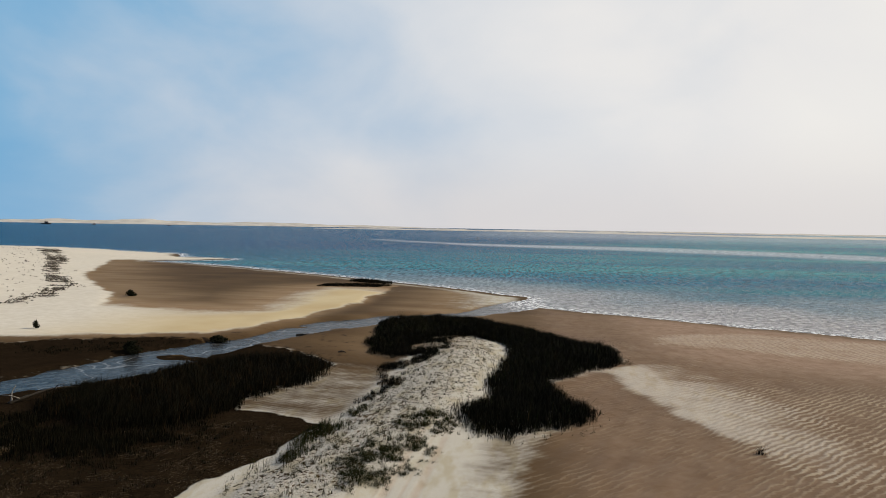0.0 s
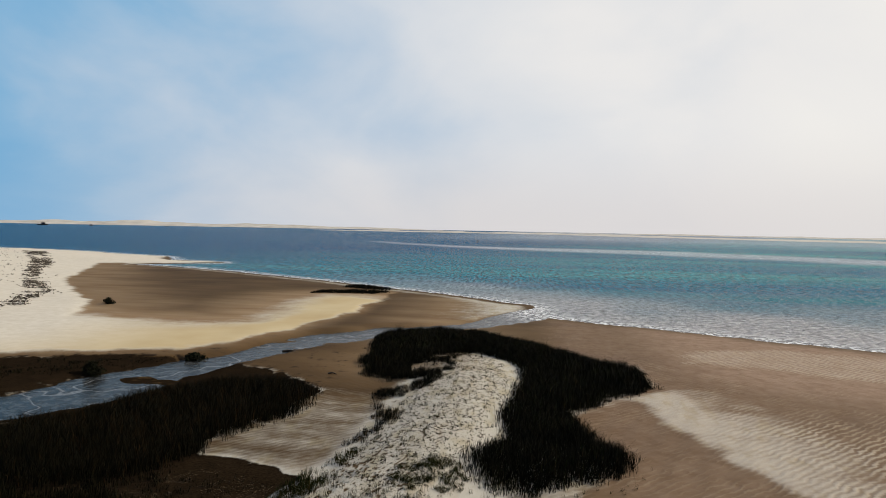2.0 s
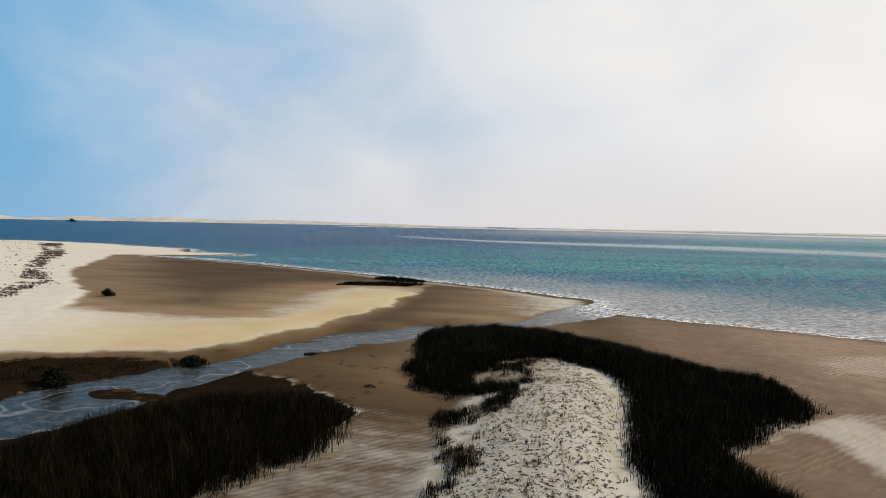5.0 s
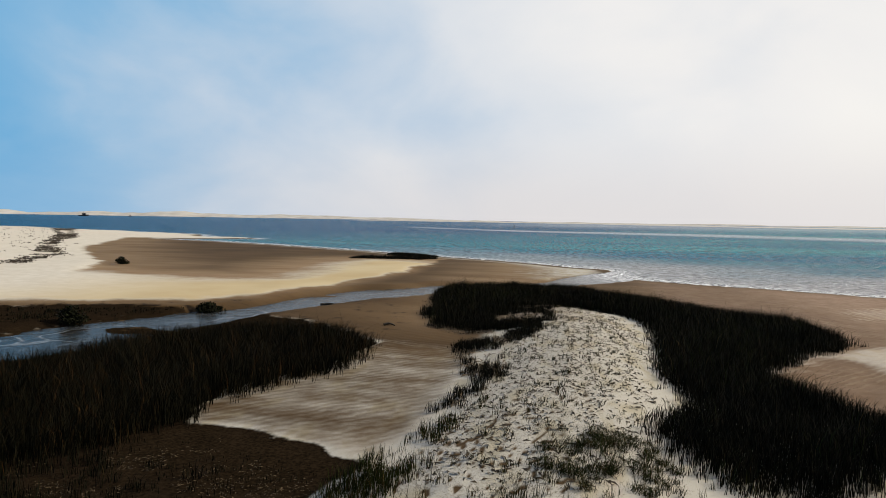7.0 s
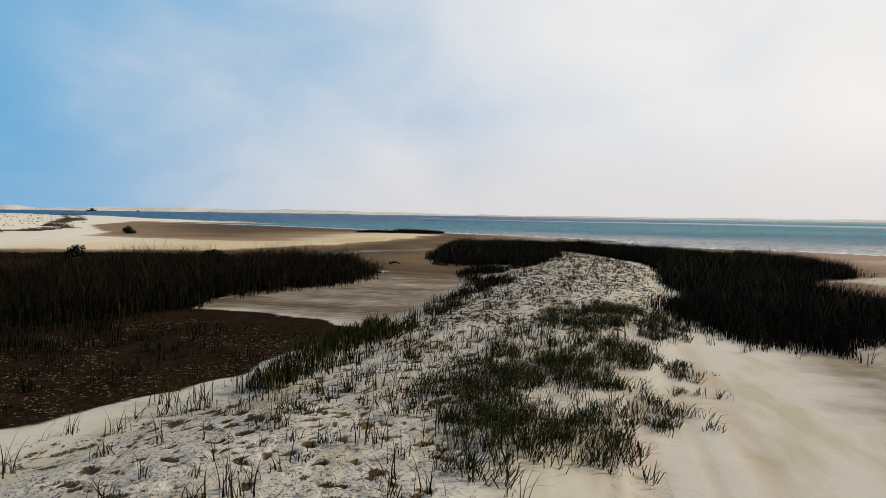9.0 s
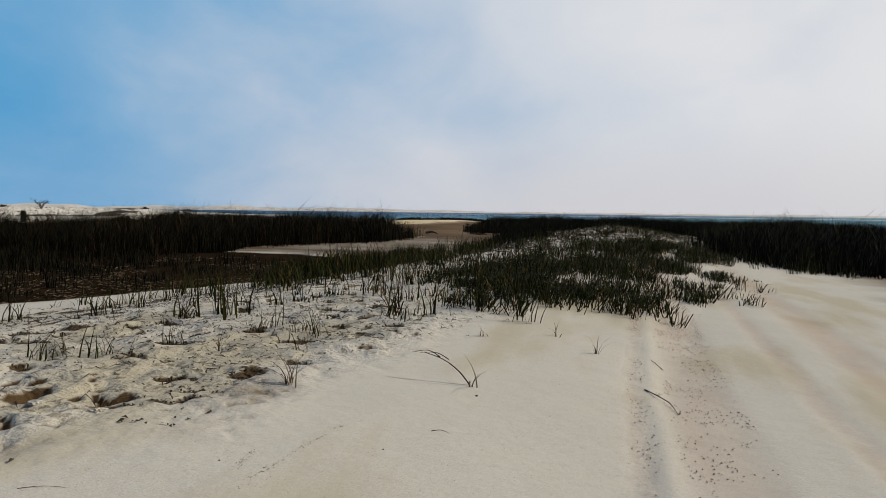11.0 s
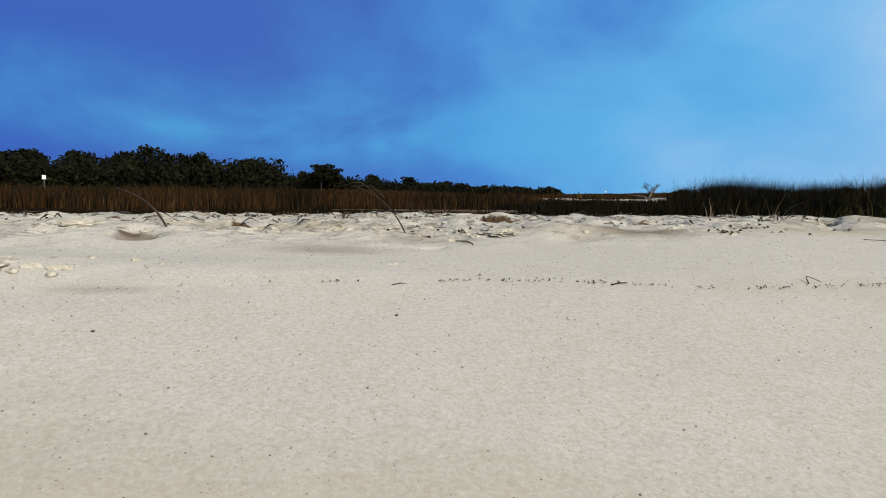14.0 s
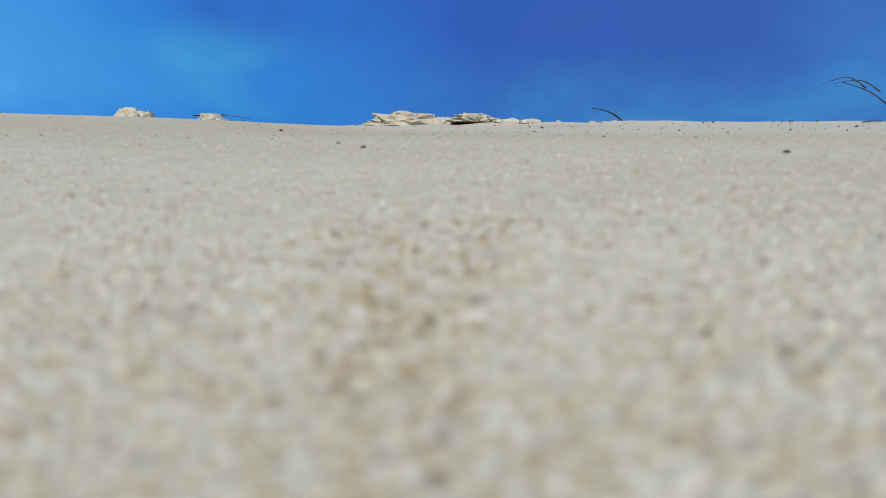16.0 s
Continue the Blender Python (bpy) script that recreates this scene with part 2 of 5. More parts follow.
def prints(x, y, cell, chance, seed):
    """Single scattered dents, one at most in a cell, 0 outside to 1 at the bottom."""
    gx, gy = np.floor(x / cell), np.floor(y / cell)
    deep = np.zeros(np.shape(x))
    for di in (-1, 0, 1):
        for dj in (-1, 0, 1):
            i, j = gx + di, gy + dj
            px, py = (i + hash2(i, j, seed)) * cell, (j + hash2(i, j, seed + 1)) * cell
            a = hash2(i, j, seed + 2) * math.pi
            u, v = (x - px) * np.cos(a) + (y - py) * np.sin(a), (y - py) * np.cos(a) - (x - px) * np.sin(a)
            r = cell * (0.14 + 0.2 * hash2(i, j, seed + 3))
            dent = np.exp(-((u / r) ** 2 + (v / (0.6 * r)) ** 2) ** 1.5)
            deep = np.maximum(deep, np.where(hash2(i, j, seed + 4) < chance, dent, 0))
    return deep


def hollows(x, y):
    """Where feet have dented the dry sand, 0 to 1."""
    wx, wy = x + 0.06 * fbm(x, y, 0.09, 2, 64), y + 0.06 * fbm(x, y, 0.09, 2, 69)
    patch = smooth(-0.45, 0.25, vnoise(x / 0.8, y / 0.8, 66))
    return np.maximum(prints(wx, wy, 0.27, 0.62, 160), 0.8 * prints(wx, wy, 0.115, 0.8, 170) * patch)


def terrain(x, y):
    """Height of the ground, and its zones: damp (with the painted shade of footprints), mud, rough dry sand, white
    dune, distance from the shoreline.
    """
    x, y = np.asarray(x, float), np.asarray(y, float)
    r = np.hypot(x - LANDING[0], y - LANDING[1])
    w = smooth(3, 14, r)
    wx = x + w * (0.9 * fbm(x, y, 5.0, 3, 5) + 0.25 * vnoise(x / 0.8, y / 0.8, 6))
    wy = y + w * (0.9 * fbm(x, y, 5.0, 3, 8) + 0.25 * vnoise(x / 0.8, y / 0.8, 9))
    land = inside(LAND, wx, wy)
    z = np.where(land > 0, 0.30 * (1 - np.exp(-land / 11)), np.maximum(land * 0.03, -2.5))
    # ridge of blown sand with trampled crest
    s = beside(RIDGE, x, y)
    end = smooth(76, 64, y)
    prof = np.interp(s, [-4.6, -2.9, -1.4, 0, 0.85, 1.4, 2.0, 2.3, 3.2, 5, 9], [0.22, 0.33, 0.55, 0.59, 0.592, 0.548, 0.478, 0.438, 0.405, 0.34, 0.25])
    wide = smooth(36, 48, y)
    prof2 = np.interp(s, [-5, -3, -1.4, 0, 1.2, 2.6, 4.2], [0.2, 0.42, 0.66, 0.74, 0.66, 0.45, 0.2])
    prof = prof * (1 - wide) + prof2 * wide
    z = np.maximum(z, prof * end - 3 * (1 - end) - 3 * smooth(9, 16, np.abs(s)))
    mud = np.minimum(inside(MUD, wx, wy), -inside(SPIT, wx, wy))
    mudm = smooth(-0.25, 0.35, mud)
    z = np.where(mudm > 0, z * (1 - mudm) + mudm * np.minimum(z, 0.24 + 0.05 * fbm(x, y, 3.0, 3, 21)), z)
    beach = inside(WHITE_BEACH, wx, wy)
    bar = inside(GOLD_BAR, wx, wy)
    blend = 1.0 + 6.5 * smooth(1.5, 7.0, np.abs(beside(GOLD_FOOT, wx, wy)))
    barm = smooth(-blend * 0.85, 0.6 * blend, bar + 0.9 * fbm(x * 0.4, y, 4, 3, 29))
    whitem = np.maximum(smooth(-0.8, 1.2, beach + 0.4 * fbm(x, y, 4, 2, 29)), barm)
    hill = smooth(-34, -70, x) * smooth(2, 30, beach)
    z = z + whitem * (0.12 + 0.16 * fbm(x, y, 9, 3, 31)) + hill * (0.8 + 0.4 * fbm(x, y, 22, 3, 33))
    far_left = smooth(-60, -110, x) * smooth(70, 40, y)
    z = z + far_left * (0.45 + 0.5 * fbm(x, y, 30, 3, 35))
    creek = np.abs(beside(CREEK, wx, wy))
    bed = smooth(-0.5, 0.7, inside(CREEK_BED, wx, wy))
    z = z * (1 - bed) + bed * (-0.03 + 0.055 * fbm(x * 0.7 + y * 0.5, y - x * 0.35, 3.4, 3, 43))
    # tongue of pale sand and tide ripples on the flats
    tongue = smooth(-0.4, 0.7, inside(TONGUE, wx, wy)) * (1 - 0.72 * smooth(2.0, 8.0, np.abs(beside(TONGUE_FOOT, wx, wy)) + 2.0 * fbm(x, y, 3.0, 3, 53))) * (0.3 + 0.7 * smooth(36, 46, y))
    z = z + 0.05 * tongue
    damp = smooth(-2.4, 0.8, inside(DAMP_RIGHT, wx, wy)) * (1 - 0.78 * tongue)
    lagoon = smooth(0, 6, land) * smooth(56, 62, y) * smooth(12, -6, x)
    damp = np.clip(np.maximum(damp, np.maximum(lagoon, smooth(3.5, 0.5, land))), 0, 1) * (1 - whitem)
    damp = np.maximum(damp, (0.30 + 0.2 * smooth(33, 40, y)) * smooth(2.9, 5.2, s) * smooth(46, 40, y) * (1 - tongue))
    damp = np.maximum(damp, (0.62 + 0.36 * smooth(49, 60, y)) * smooth(-2.4, -4.2, s) * smooth(40, 44, y) * (1 - mudm) * (1 - whitem) * smooth(84, 70, y))
    damp = np.maximum(damp, bed * 0.95)
    damp = damp * (1 - 0.55 * smooth(-1.0, 2.5, inside(BAND, wx, wy)))
    damp = np.maximum(damp, 0.75 * smooth(-1.5, 0.2, inside(SPIT, wx, wy)))
    # tone: yellow of the drying bar, tan of the half-dry flat, pink shell sand by the sea, ripple strength
    gold = smooth(-36, -19, x) * smooth(0, 1, barm)
    tan = lagoon * np.maximum(smooth(-16, -1, bar), np.maximum(smooth(-14, 4, x), 0.6 * smooth(-16, -2, beach))) * np.maximum(smooth(-3, 2, beside(GOLD_FOOT, wx, wy)), smooth(-10, 0, x))
    pink = np.maximum(smooth(10, 24, x) * smooth(58, 72, y + 0.35 * x), 0.5 * smooth(8, 13, x) * smooth(3.5, 6, s)) * smooth(-1, 3, land)
    interdune = smooth(-2.6, -3.8, s) * smooth(40, 44, y) * smooth(66, 56, y) * smooth(-9, -5, x) * (1 - mudm)
    ripple = np.clip(np.maximum(np.maximum(smooth(14, 20, x) * smooth(62, 48, y), 0.9 * smooth(-2, 2, inside(BAND, wx, wy))), 0.45 * smooth(6, 10, x)), 0, 1) * smooth(3.5, 6, s)
    tone = (gold, tan, pink, np.maximum(ripple, 0.3 * interdune))
    # damp stains drying out along the foot of the trampled sand
    for px, py, rx, ry in ((2.24, 29.22, 0.10, 0.20), (2.08, 29.48, 0.10, 0.14), (2.585, 28.93, 0.035, 0.11), (2.02, 30.05, 0.10, 0.30), (1.98, 30.7, 0.12, 0.3), (2.3, 31.5, 0.2, 0.25), (2.15, 28.6, 0.1, 0.2)):
        damp = np.maximum(damp, 0.46 * np.exp(-((x - px) / rx) ** 2 - ((y - py) / ry) ** 2))
    flats = np.maximum(damp, tongue) * smooth(4, 10, x)
    a = 0.35
    rip = np.sin((x * math.cos(a) - y * math.sin(a)) * 5.2 + 2.2 * fbm(x, y, 3.0, 2, 51))
    z = z + flats * 0.012 * rip * smooth(0.5, 4, land)
    # trampled sand: prints, heaps and clods
    rough = smooth(-3.1, -2.3, s) * smooth(1.15, 0.55, s + 0.3 * fbm(x, y, 0.9, 2, 60)) * smooth(72, 66, y) * (1 - mudm)
    dent = fbm(x, y, 0.36, 4, 61)
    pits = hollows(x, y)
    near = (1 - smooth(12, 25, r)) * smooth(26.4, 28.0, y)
    damp = np.maximum(damp, smooth(0.04, 0.4, pits) * rough * near)    # shade of the hollows put into the colour, with dug-up damp sand
    z = z + rough * (0.022 * dent - 0.034 * pits * near + 0.023 * fbm(x, y, 0.09, 3, 67) * (1 - smooth(5, 9, r)))
    z = z + (0.012 + 0.004 * fbm(x, y, 0.10, 3, 68)) * np.exp(-((x - 2.46) / 0.10) ** 2) * smooth(28.35, 28.6, y) * smooth(29.5, 29.0, y)
    calm = (1 - rough) * (1 - smooth(0.2, 5, s - 2)) * smooth(0.8, 1.3, s)
    z = z + calm * 0.006 * fbm(x, y, 0.5, 2, 71) * smooth(0.3, 0.8, r)
    # wheel tracks along the foot of the ridge: a narrow tread and a broad smooth rut of coarse sand
    bend = 0.05 * np.maximum(0, y - 32.5) + 0.012 * fbm(x * 0.2, y, 1.2, 2, 72)
    along = smooth(44, 38, y) * smooth(29.4, 30.4, y)
    track, ruts = 0, 0
    for off, depth, wide_by, tread in ((3.77, 0.006, 0.045, 0.9), (4.06, 0.010, 0.16, 0.15), (4.62, 0.006, 0.07, 0.4), (5.1, 0.009, 0.16, 0.2)):
        groove = np.exp(-((x - off - bend) / wide_by) ** 4) * along
        z = z - depth * groove * (1 + 0.6 * tread * fbm(x, y, 0.06, 2, 73))
        track = np.maximum(track, groove * tread * 0.2)
        ruts = np.maximum(ruts, groove * (0.75 if wide_by > 0.1 else 0.55))
    z = z + 0.005 * np.exp(-((x - 3.86 - bend) / 0.035) ** 2) * along
    tone[2][...] = np.maximum(pink, ruts * (0.75 + 0.5 * fbm(x, y * 0.3, 0.25, 3, 74)))
    rough = np.maximum(rough, track)
    mudm = np.maximum(mudm, 0.26 * smooth(-0.5, -5, x) * smooth(50, 57, y) * smooth(76, 66, y) * (1 - whitem) * smooth(-1.5, 1.5, -inside(GOLD_BAR, wx, wy)))
    mudm = np.maximum(mudm, 0.9 * smooth(9.0, 6.0, creek) * smooth(-9, -15, x) * smooth(64, 60, y) * (1 - whitem))
    return z, np.clip(damp, 0, 1), mudm * (1 - 0.3 * bed), rough, whitem, land, tone


def ground_many(places):
    """Heights of the ground at several places at once."""
    return [float(v) for v in terrain(np.array([p[0] for p in places]), np.array([p[1] for p in places]))[0]]


def ground_z(x, y):
    return float(terrain(np.array([x]), np.array([y]))[0][0])


# ---- materials ----
def material(name):
    m = bpy.data.materials.new(name)
    m.use_nodes = True
    t = m.node_tree
    return m, t, t.nodes["Principled BSDF"]


def bump(tree, shader, height, strength, distance):
    b = node(tree, "ShaderNodeBump", _Strength=strength, _Distance=distance)
    tree.links.new(height, b.inputs["Height"])
    tree.links.new(b.outputs[0], shader.inputs["Normal"])
    return b


def noise_node(tree, scale, detail=4.0, rough=0.5, vector=None):
    n = node(tree, "ShaderNodeTexNoise", _Scale=scale, _Detail=detail, _Roughness=rough)
    if vector is None:
        vector = node(tree, "ShaderNodeTexCoord").outputs["Object"]
    tree.links.new(vector, n.inputs["Vector"])
    n2 = node(tree, "ShaderNodeMapRange", _1=0.32, _2=0.68)
    tree.links.new(n.outputs[0], n2.inputs[0])
    return n2


def mix(tree, fac, a, b, blend="MIX"):
    n = node(tree, "ShaderNodeMixRGB", blend_type=blend)
    for sock, v in zip(n.inputs, (fac, a, b)):
        if isinstance(v, (int, float)):
            sock.default_value = v
        elif isinstance(v, tuple):
            sock.default_value = (*v, 1) if len(v) == 3 else v
        else:
            tree.links.new(v, sock)
    return n.outputs[0]


def simple(name, low, high, scale=20.0, rough=0.8, metal=0.0, bumpy=0.0):
    """A plain weathered material that wanders between two tones."""
    m, t, p = material(name)
    n = noise_node(t, scale, 5.0, 0.6)
    t.links.new(mix(t, n.outputs[0], low, high), p.inputs["Base Color"])
    p.inputs["Roughness"].default_value, p.inputs["Metallic"].default_value = rough, metal
    p.inputs["Specular IOR Level"].default_value = 0.25
    if bumpy:
        bump(t, p, n.outputs[0], 0.6, bumpy)
    return m


def blade_material(name, colours):
    m, t, p = material(name)
    info = node(t, "ShaderNodeNewGeometry")
    r = ramp(t, colours, "CONSTANT")
    t.links.new(info.outputs["Random Per Island"], r.inputs[0])
    n = noise_node(t, 9.0, 3.0)
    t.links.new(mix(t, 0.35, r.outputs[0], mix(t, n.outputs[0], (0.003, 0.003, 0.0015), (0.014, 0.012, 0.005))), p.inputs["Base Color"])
    p.inputs["Roughness"].default_value = 0.7
    p.inputs["Specular IOR Level"].default_value = 0.04
    return m


def ground_material():
    m, t, p = material("beach_ground")
    link = t.links.new
    zone = node(t, "ShaderNodeVertexColor", layer_name="zone")
    zs = node(t, "ShaderNodeSeparateColor")
    link(zone.outputs[0], zs.inputs[0])
    tone = node(t, "ShaderNodeVertexColor", layer_name="tone")
    ts = node(t, "ShaderNodeSeparateColor")
    link(tone.outputs[0], ts.inputs[0])
    obj = node(t, "ShaderNodeTexCoord").outputs["Object"]
    big = noise_node(t, 0.11, 5, 0.55, obj)
    mid = noise_node(t, 1.3, 5, 0.6, obj)
    fine = noise_node(t, 14, 4, 0.6, obj)
    dry = mix(t, mid.outputs[0], (0.372, 0.352, 0.308), (0.515, 0.49, 0.442))
    dry = mix(t, 0.5, dry, mix(t, fine.outputs[0], (0.342, 0.32, 0.278), (0.525, 0.505, 0.458)))
    # grains: single dark, amber and clear quartz grains, each about a millimetre
    cells = node(t, "ShaderNodeTexVoronoi", feature="SMOOTH_F1", _Scale=1150.0, _Randomness=1.0, _Smoothness=0.8)
    link(obj, cells.inputs["Vector"])
    pick = node(t, "ShaderNodeSeparateColor")
    link(cells.outputs["Color"], pick.inputs[0])
    tint = ramp(t, [(0.06, (0.09, 0.06, 0.035)), (0.13, (0.30, 0.21, 0.11)), (0.22, (0.40, 0.35, 0.27)), (0.6, (0.45, 0.425, 0.375)), (0.95, (0.60, 0.59, 0.565))])
    link(pick.outputs[0], tint.inputs[0])
    dry = mix(t, 0.5, dry, tint.outputs[0])
    blotch = noise_node(t, 55, 4, 0.6, obj)
    dry = mix(t, 0.28, dry, mix(t, blotch.outputs[0], (0.38, 0.325, 0.22), (0.52, 0.505, 0.475)))
    ochre = noise_node(t, 340, 3, 0.6, obj)
    dry = mix(t, 0.24, dry, mix(t, ochre.outputs[0], (0.30, 0.25, 0.145), (0.54, 0.54, 0.515)))
    speck = noise_node(t, 190, 3, 0.75, obj)
    dry = mix(t, 0.42, dry, mix(t, speck.outputs[0], (0.27, 0.25, 0.205), (0.56, 0.535, 0.485)))
    # damp yellowish stains drifting over the smooth sand
    drift_map = node(t, "ShaderNodeMapping")
    drift_map.inputs["Rotation"].default_value = (0, 0, -0.5)
    drift_map.inputs["Scale"].default_value = (1.0, 0.35, 1.0)
    link(obj, drift_map.inputs[0])
    stain_n = noise_node(t, 1.5, 5, 0.55, drift_map.outputs[0])
    stain = ramp(t, [(0.46, (0, 0, 0)), (0.85, (0.6, 0.6, 0.6))])
    link(stain_n.outputs[0], stain.inputs[0])
    dry = mix(t, stain.outputs[0], dry, (0.33, 0.285, 0.185))
    coarse = node(t, "ShaderNodeTexVoronoi", _Scale=330.0, _Randomness=1.0)
    link(obj, coarse.inputs["Vector"])
    cp = node(t, "ShaderNodeSeparateColor")
    link(coarse.outputs["Color"], cp.inputs[0])
    spot = ramp(t, [(0, (1, 1, 1)), (0.045, (0, 0, 0))], "CONSTANT")
    link(cp.outputs[0], spot.inputs[0])
    core2 = node(t, "ShaderNodeMapRange", _1=0.16, _2=0.30, _3=0.85, _4=0.0)
    link(coarse.outputs["Distance"], core2.inputs[0])
    fleck = node(t, "ShaderNodeMath", operation="MULTIPLY")
    link(spot.outputs[0], fleck.inputs[0])
    link(core2.outputs[0], fleck.inputs[1])
    dry = mix(t, fleck.outputs[0], dry, (0.10, 0.075, 0.05))
    # bits of dead plant trodden into the loose sand
    trod_n = noise_node(t, 19.0, 5, 0.75, obj)
    trod = ramp(t, [(0.66, (0, 0, 0)), (0.74, (0.8, 0.8, 0.8))])
    link(trod_n.outputs[0], trod.inputs[0])
    trod_in = node(t, "ShaderNodeMath", operation="MULTIPLY")
    link(trod.outputs[0], trod_in.inputs[0])
    link(zone.outputs["Alpha"], trod_in.inputs[1])
    dry = mix(t, trod_in.outputs[0], dry, (0.12, 0.10, 0.07))
    # golden tone of the drying bar, cream of the high beach
    gold = mix(t, big.outputs[0], (0.44, 0.335, 0.185), (0.52, 0.43, 0.27))
    whit = mix(t, mid.outputs[0], (0.53, 0.48, 0.395), (0.61, 0.565, 0.485))
    dry = mix(t, zs.outputs["Blue"], dry, mix(t, ts.outputs["Red"], whit, gold))
    stretch = node(t, "ShaderNodeMapping")
    stretch.inputs["Rotation"].default_value = (0, 0, 0.55)
    stretch.inputs["Scale"].default_value = (0.33, 1.0, 1.0)
    link(obj, stretch.inputs[0])
    streak = noise_node(t, 0.22, 5, 0.55, stretch.outputs[0])
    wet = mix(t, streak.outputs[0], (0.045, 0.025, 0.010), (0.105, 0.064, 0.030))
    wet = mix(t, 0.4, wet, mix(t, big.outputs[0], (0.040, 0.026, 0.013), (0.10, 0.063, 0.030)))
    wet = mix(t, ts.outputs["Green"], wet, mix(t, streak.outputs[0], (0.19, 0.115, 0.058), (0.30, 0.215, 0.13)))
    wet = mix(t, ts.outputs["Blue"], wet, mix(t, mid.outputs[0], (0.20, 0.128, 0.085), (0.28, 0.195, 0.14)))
    def ragged(channel, noise_out, amount, lo, hi):
        push = node(t, "ShaderNodeMath", operation="MULTIPLY_ADD", _1=amount, _2=-amount * 0.5)
        link(noise_out, push.inputs[0])
        add = node(t, "ShaderNodeMath", operation="ADD")
        link(zs.outputs[channel], add.inputs[0])
        link(push.outputs[0], add.inputs[1])
        cut = node(t, "ShaderNodeMapRange", interpolation_type="SMOOTHSTEP", _1=lo, _2=hi)
        link(add.outputs[0], cut.inputs[0])
        return cut.outputs[0]

    pos = node(t, "ShaderNodeSeparateXYZ")
    link(obj, pos.inputs[0])
    rot = node(t, "ShaderNodeMapping")
    rot.inputs["Rotation"].default_value = (0, 0, RIPPLE_TURN)
    link(obj, rot.inputs[0])
    rip = node(t, "ShaderNodeTexWave", _Scale=0.95, _Distortion=6.5, _Detail=4.0, _Detail_Scale=1.1, _Detail_Roughness=0.65)
    link(rot.outputs[0], rip.inputs["Vector"])
    broken = noise_node(t, 0.5, 4, 0.6, obj)
    ripb = node(t, "ShaderNodeMath", operation="MULTIPLY")
    link(rip.outputs["Fac"], ripb.inputs[0])
    part_n = node(t, "ShaderNodeMapRange", _1=0.0, _2=1.0, _3=0.35, _4=1.0)
    link(broken.outputs[0], part_n.inputs[0])
    link(part_n.outputs[0], ripb.inputs[1])
    ripm = node(t, "ShaderNodeMath", operation="MULTIPLY")
    link(ripb.outputs[0], ripm.inputs[0])
    link(tone.outputs["Alpha"], ripm.inputs[1])
    lay = node(t, "ShaderNodeMapping")
    lay.inputs["Rotation"].default_value = (0, 0, 0.25)
    lay.inputs["Scale"].default_value = (0.28, 1.0, 1.0)
    link(obj, lay.inputs[0])
    swash = noise_node(t, 0.9, 6, 0.65, lay.outputs[0])
    edge = mix(t, 0.45, mix(t, 0.5, mid.outputs[0], big.outputs[0]), swash.outputs[0])
    trough = node(t, "ShaderNodeMath", operation="SUBTRACT", _0=1.0)
    link(ripb.outputs[0], trough.inputs[1])
    rip_on = node(t, "ShaderNodeMath", operation="MULTIPLY", _1=0.55)
    link(tone.outputs["Alpha"], rip_on.inputs[0])
    edge = mix(t, rip_on.outputs[0], edge, trough.outputs[0])
    crest = ramp(t, [(0.25, (0, 0, 0)), (0.75, (0.62, 0.62, 0.62))])
    link(ripm.outputs[0], crest.inputs[0])
    wet = mix(t, crest.outputs[0], wet, (0.36, 0.29, 0.20))
    rosy = node(t, "ShaderNodeMath", operation="MULTIPLY", _1=0.7)
    link(ts.outputs["Blue"], rosy.inputs[0])
    dry = mix(t, rosy.outputs[0], dry, mix(t, mid.outputs[0], (0.30, 0.215, 0.155), (0.42, 0.33, 0.25)))
    # damp ground and the painted footprint shade share the wet tone
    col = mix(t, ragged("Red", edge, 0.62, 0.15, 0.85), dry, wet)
    mudc = mix(t, mid.outputs[0], (0.003, 0.0021, 0.0013), (0.011, 0.0072, 0.0043))
    mudc = mix(t, 0.35, mudc, mix(t, fine.outputs[0], (0.002, 0.0015, 0.001), (0.05, 0.033, 0.019)))
    col = mix(t, ragged("Green", mid.outputs[0], 0.6, 0.3, 0.7), col, mudc)
    link(col, p.inputs["Base Color"])
    gloss = node(t, "ShaderNodeMapRange", _1=0.0, _2=1.0, _3=1.0, _4=0.8)
    link(zs.outputs["Red"], gloss.inputs[0])
    link(gloss.outputs[0], p.inputs["Roughness"])
    dull = node(t, "ShaderNodeMapRange", _1=0.0, _2=0.6, _3=0.05, _4=0.0)
    link(zs.outputs["Green"], dull.inputs[0])
    link(dull.outputs[0], p.inputs["Specular IOR Level"])
    crumb = noise_node(t, 38, 5, 0.65, obj)
    amp = node(t, "ShaderNodeMath", operation="MULTIPLY")
    link(crumb.outputs[0], amp.inputs[0])
    link(zone.outputs["Alpha"], amp.inputs[1])
    h = mix(t, 0.5, fine.outputs[0], mid.outputs[0])
    b00 = bump(t, p, ripm.outputs[0], 0.6, 0.05)
    b0 = bump(t, p, h, 0.16, 0.012)
    link(b00.outputs[0], b0.inputs["Normal"])
    tread = noise_node(t, 4.2, 4, 0.6, obj)
    tread_in = node(t, "ShaderNodeMath", operation="MULTIPLY")
    link(tread.outputs[0], tread_in.inputs[0])
    link(zone.outputs["Alpha"], tread_in.inputs[1])
    bt = node(t, "ShaderNodeBump", _Strength=0.5, _Distance=0.03)
    link(tread_in.outputs[0], bt.inputs["Height"])
    link(b0.outputs[0], bt.inputs["Normal"])
    b1 = node(t, "ShaderNodeBump", _Strength=0.7, _Distance=0.008)
    link(amp.outputs[0], b1.inputs["Height"])
    link(bt.outputs[0], b1.inputs["Normal"])
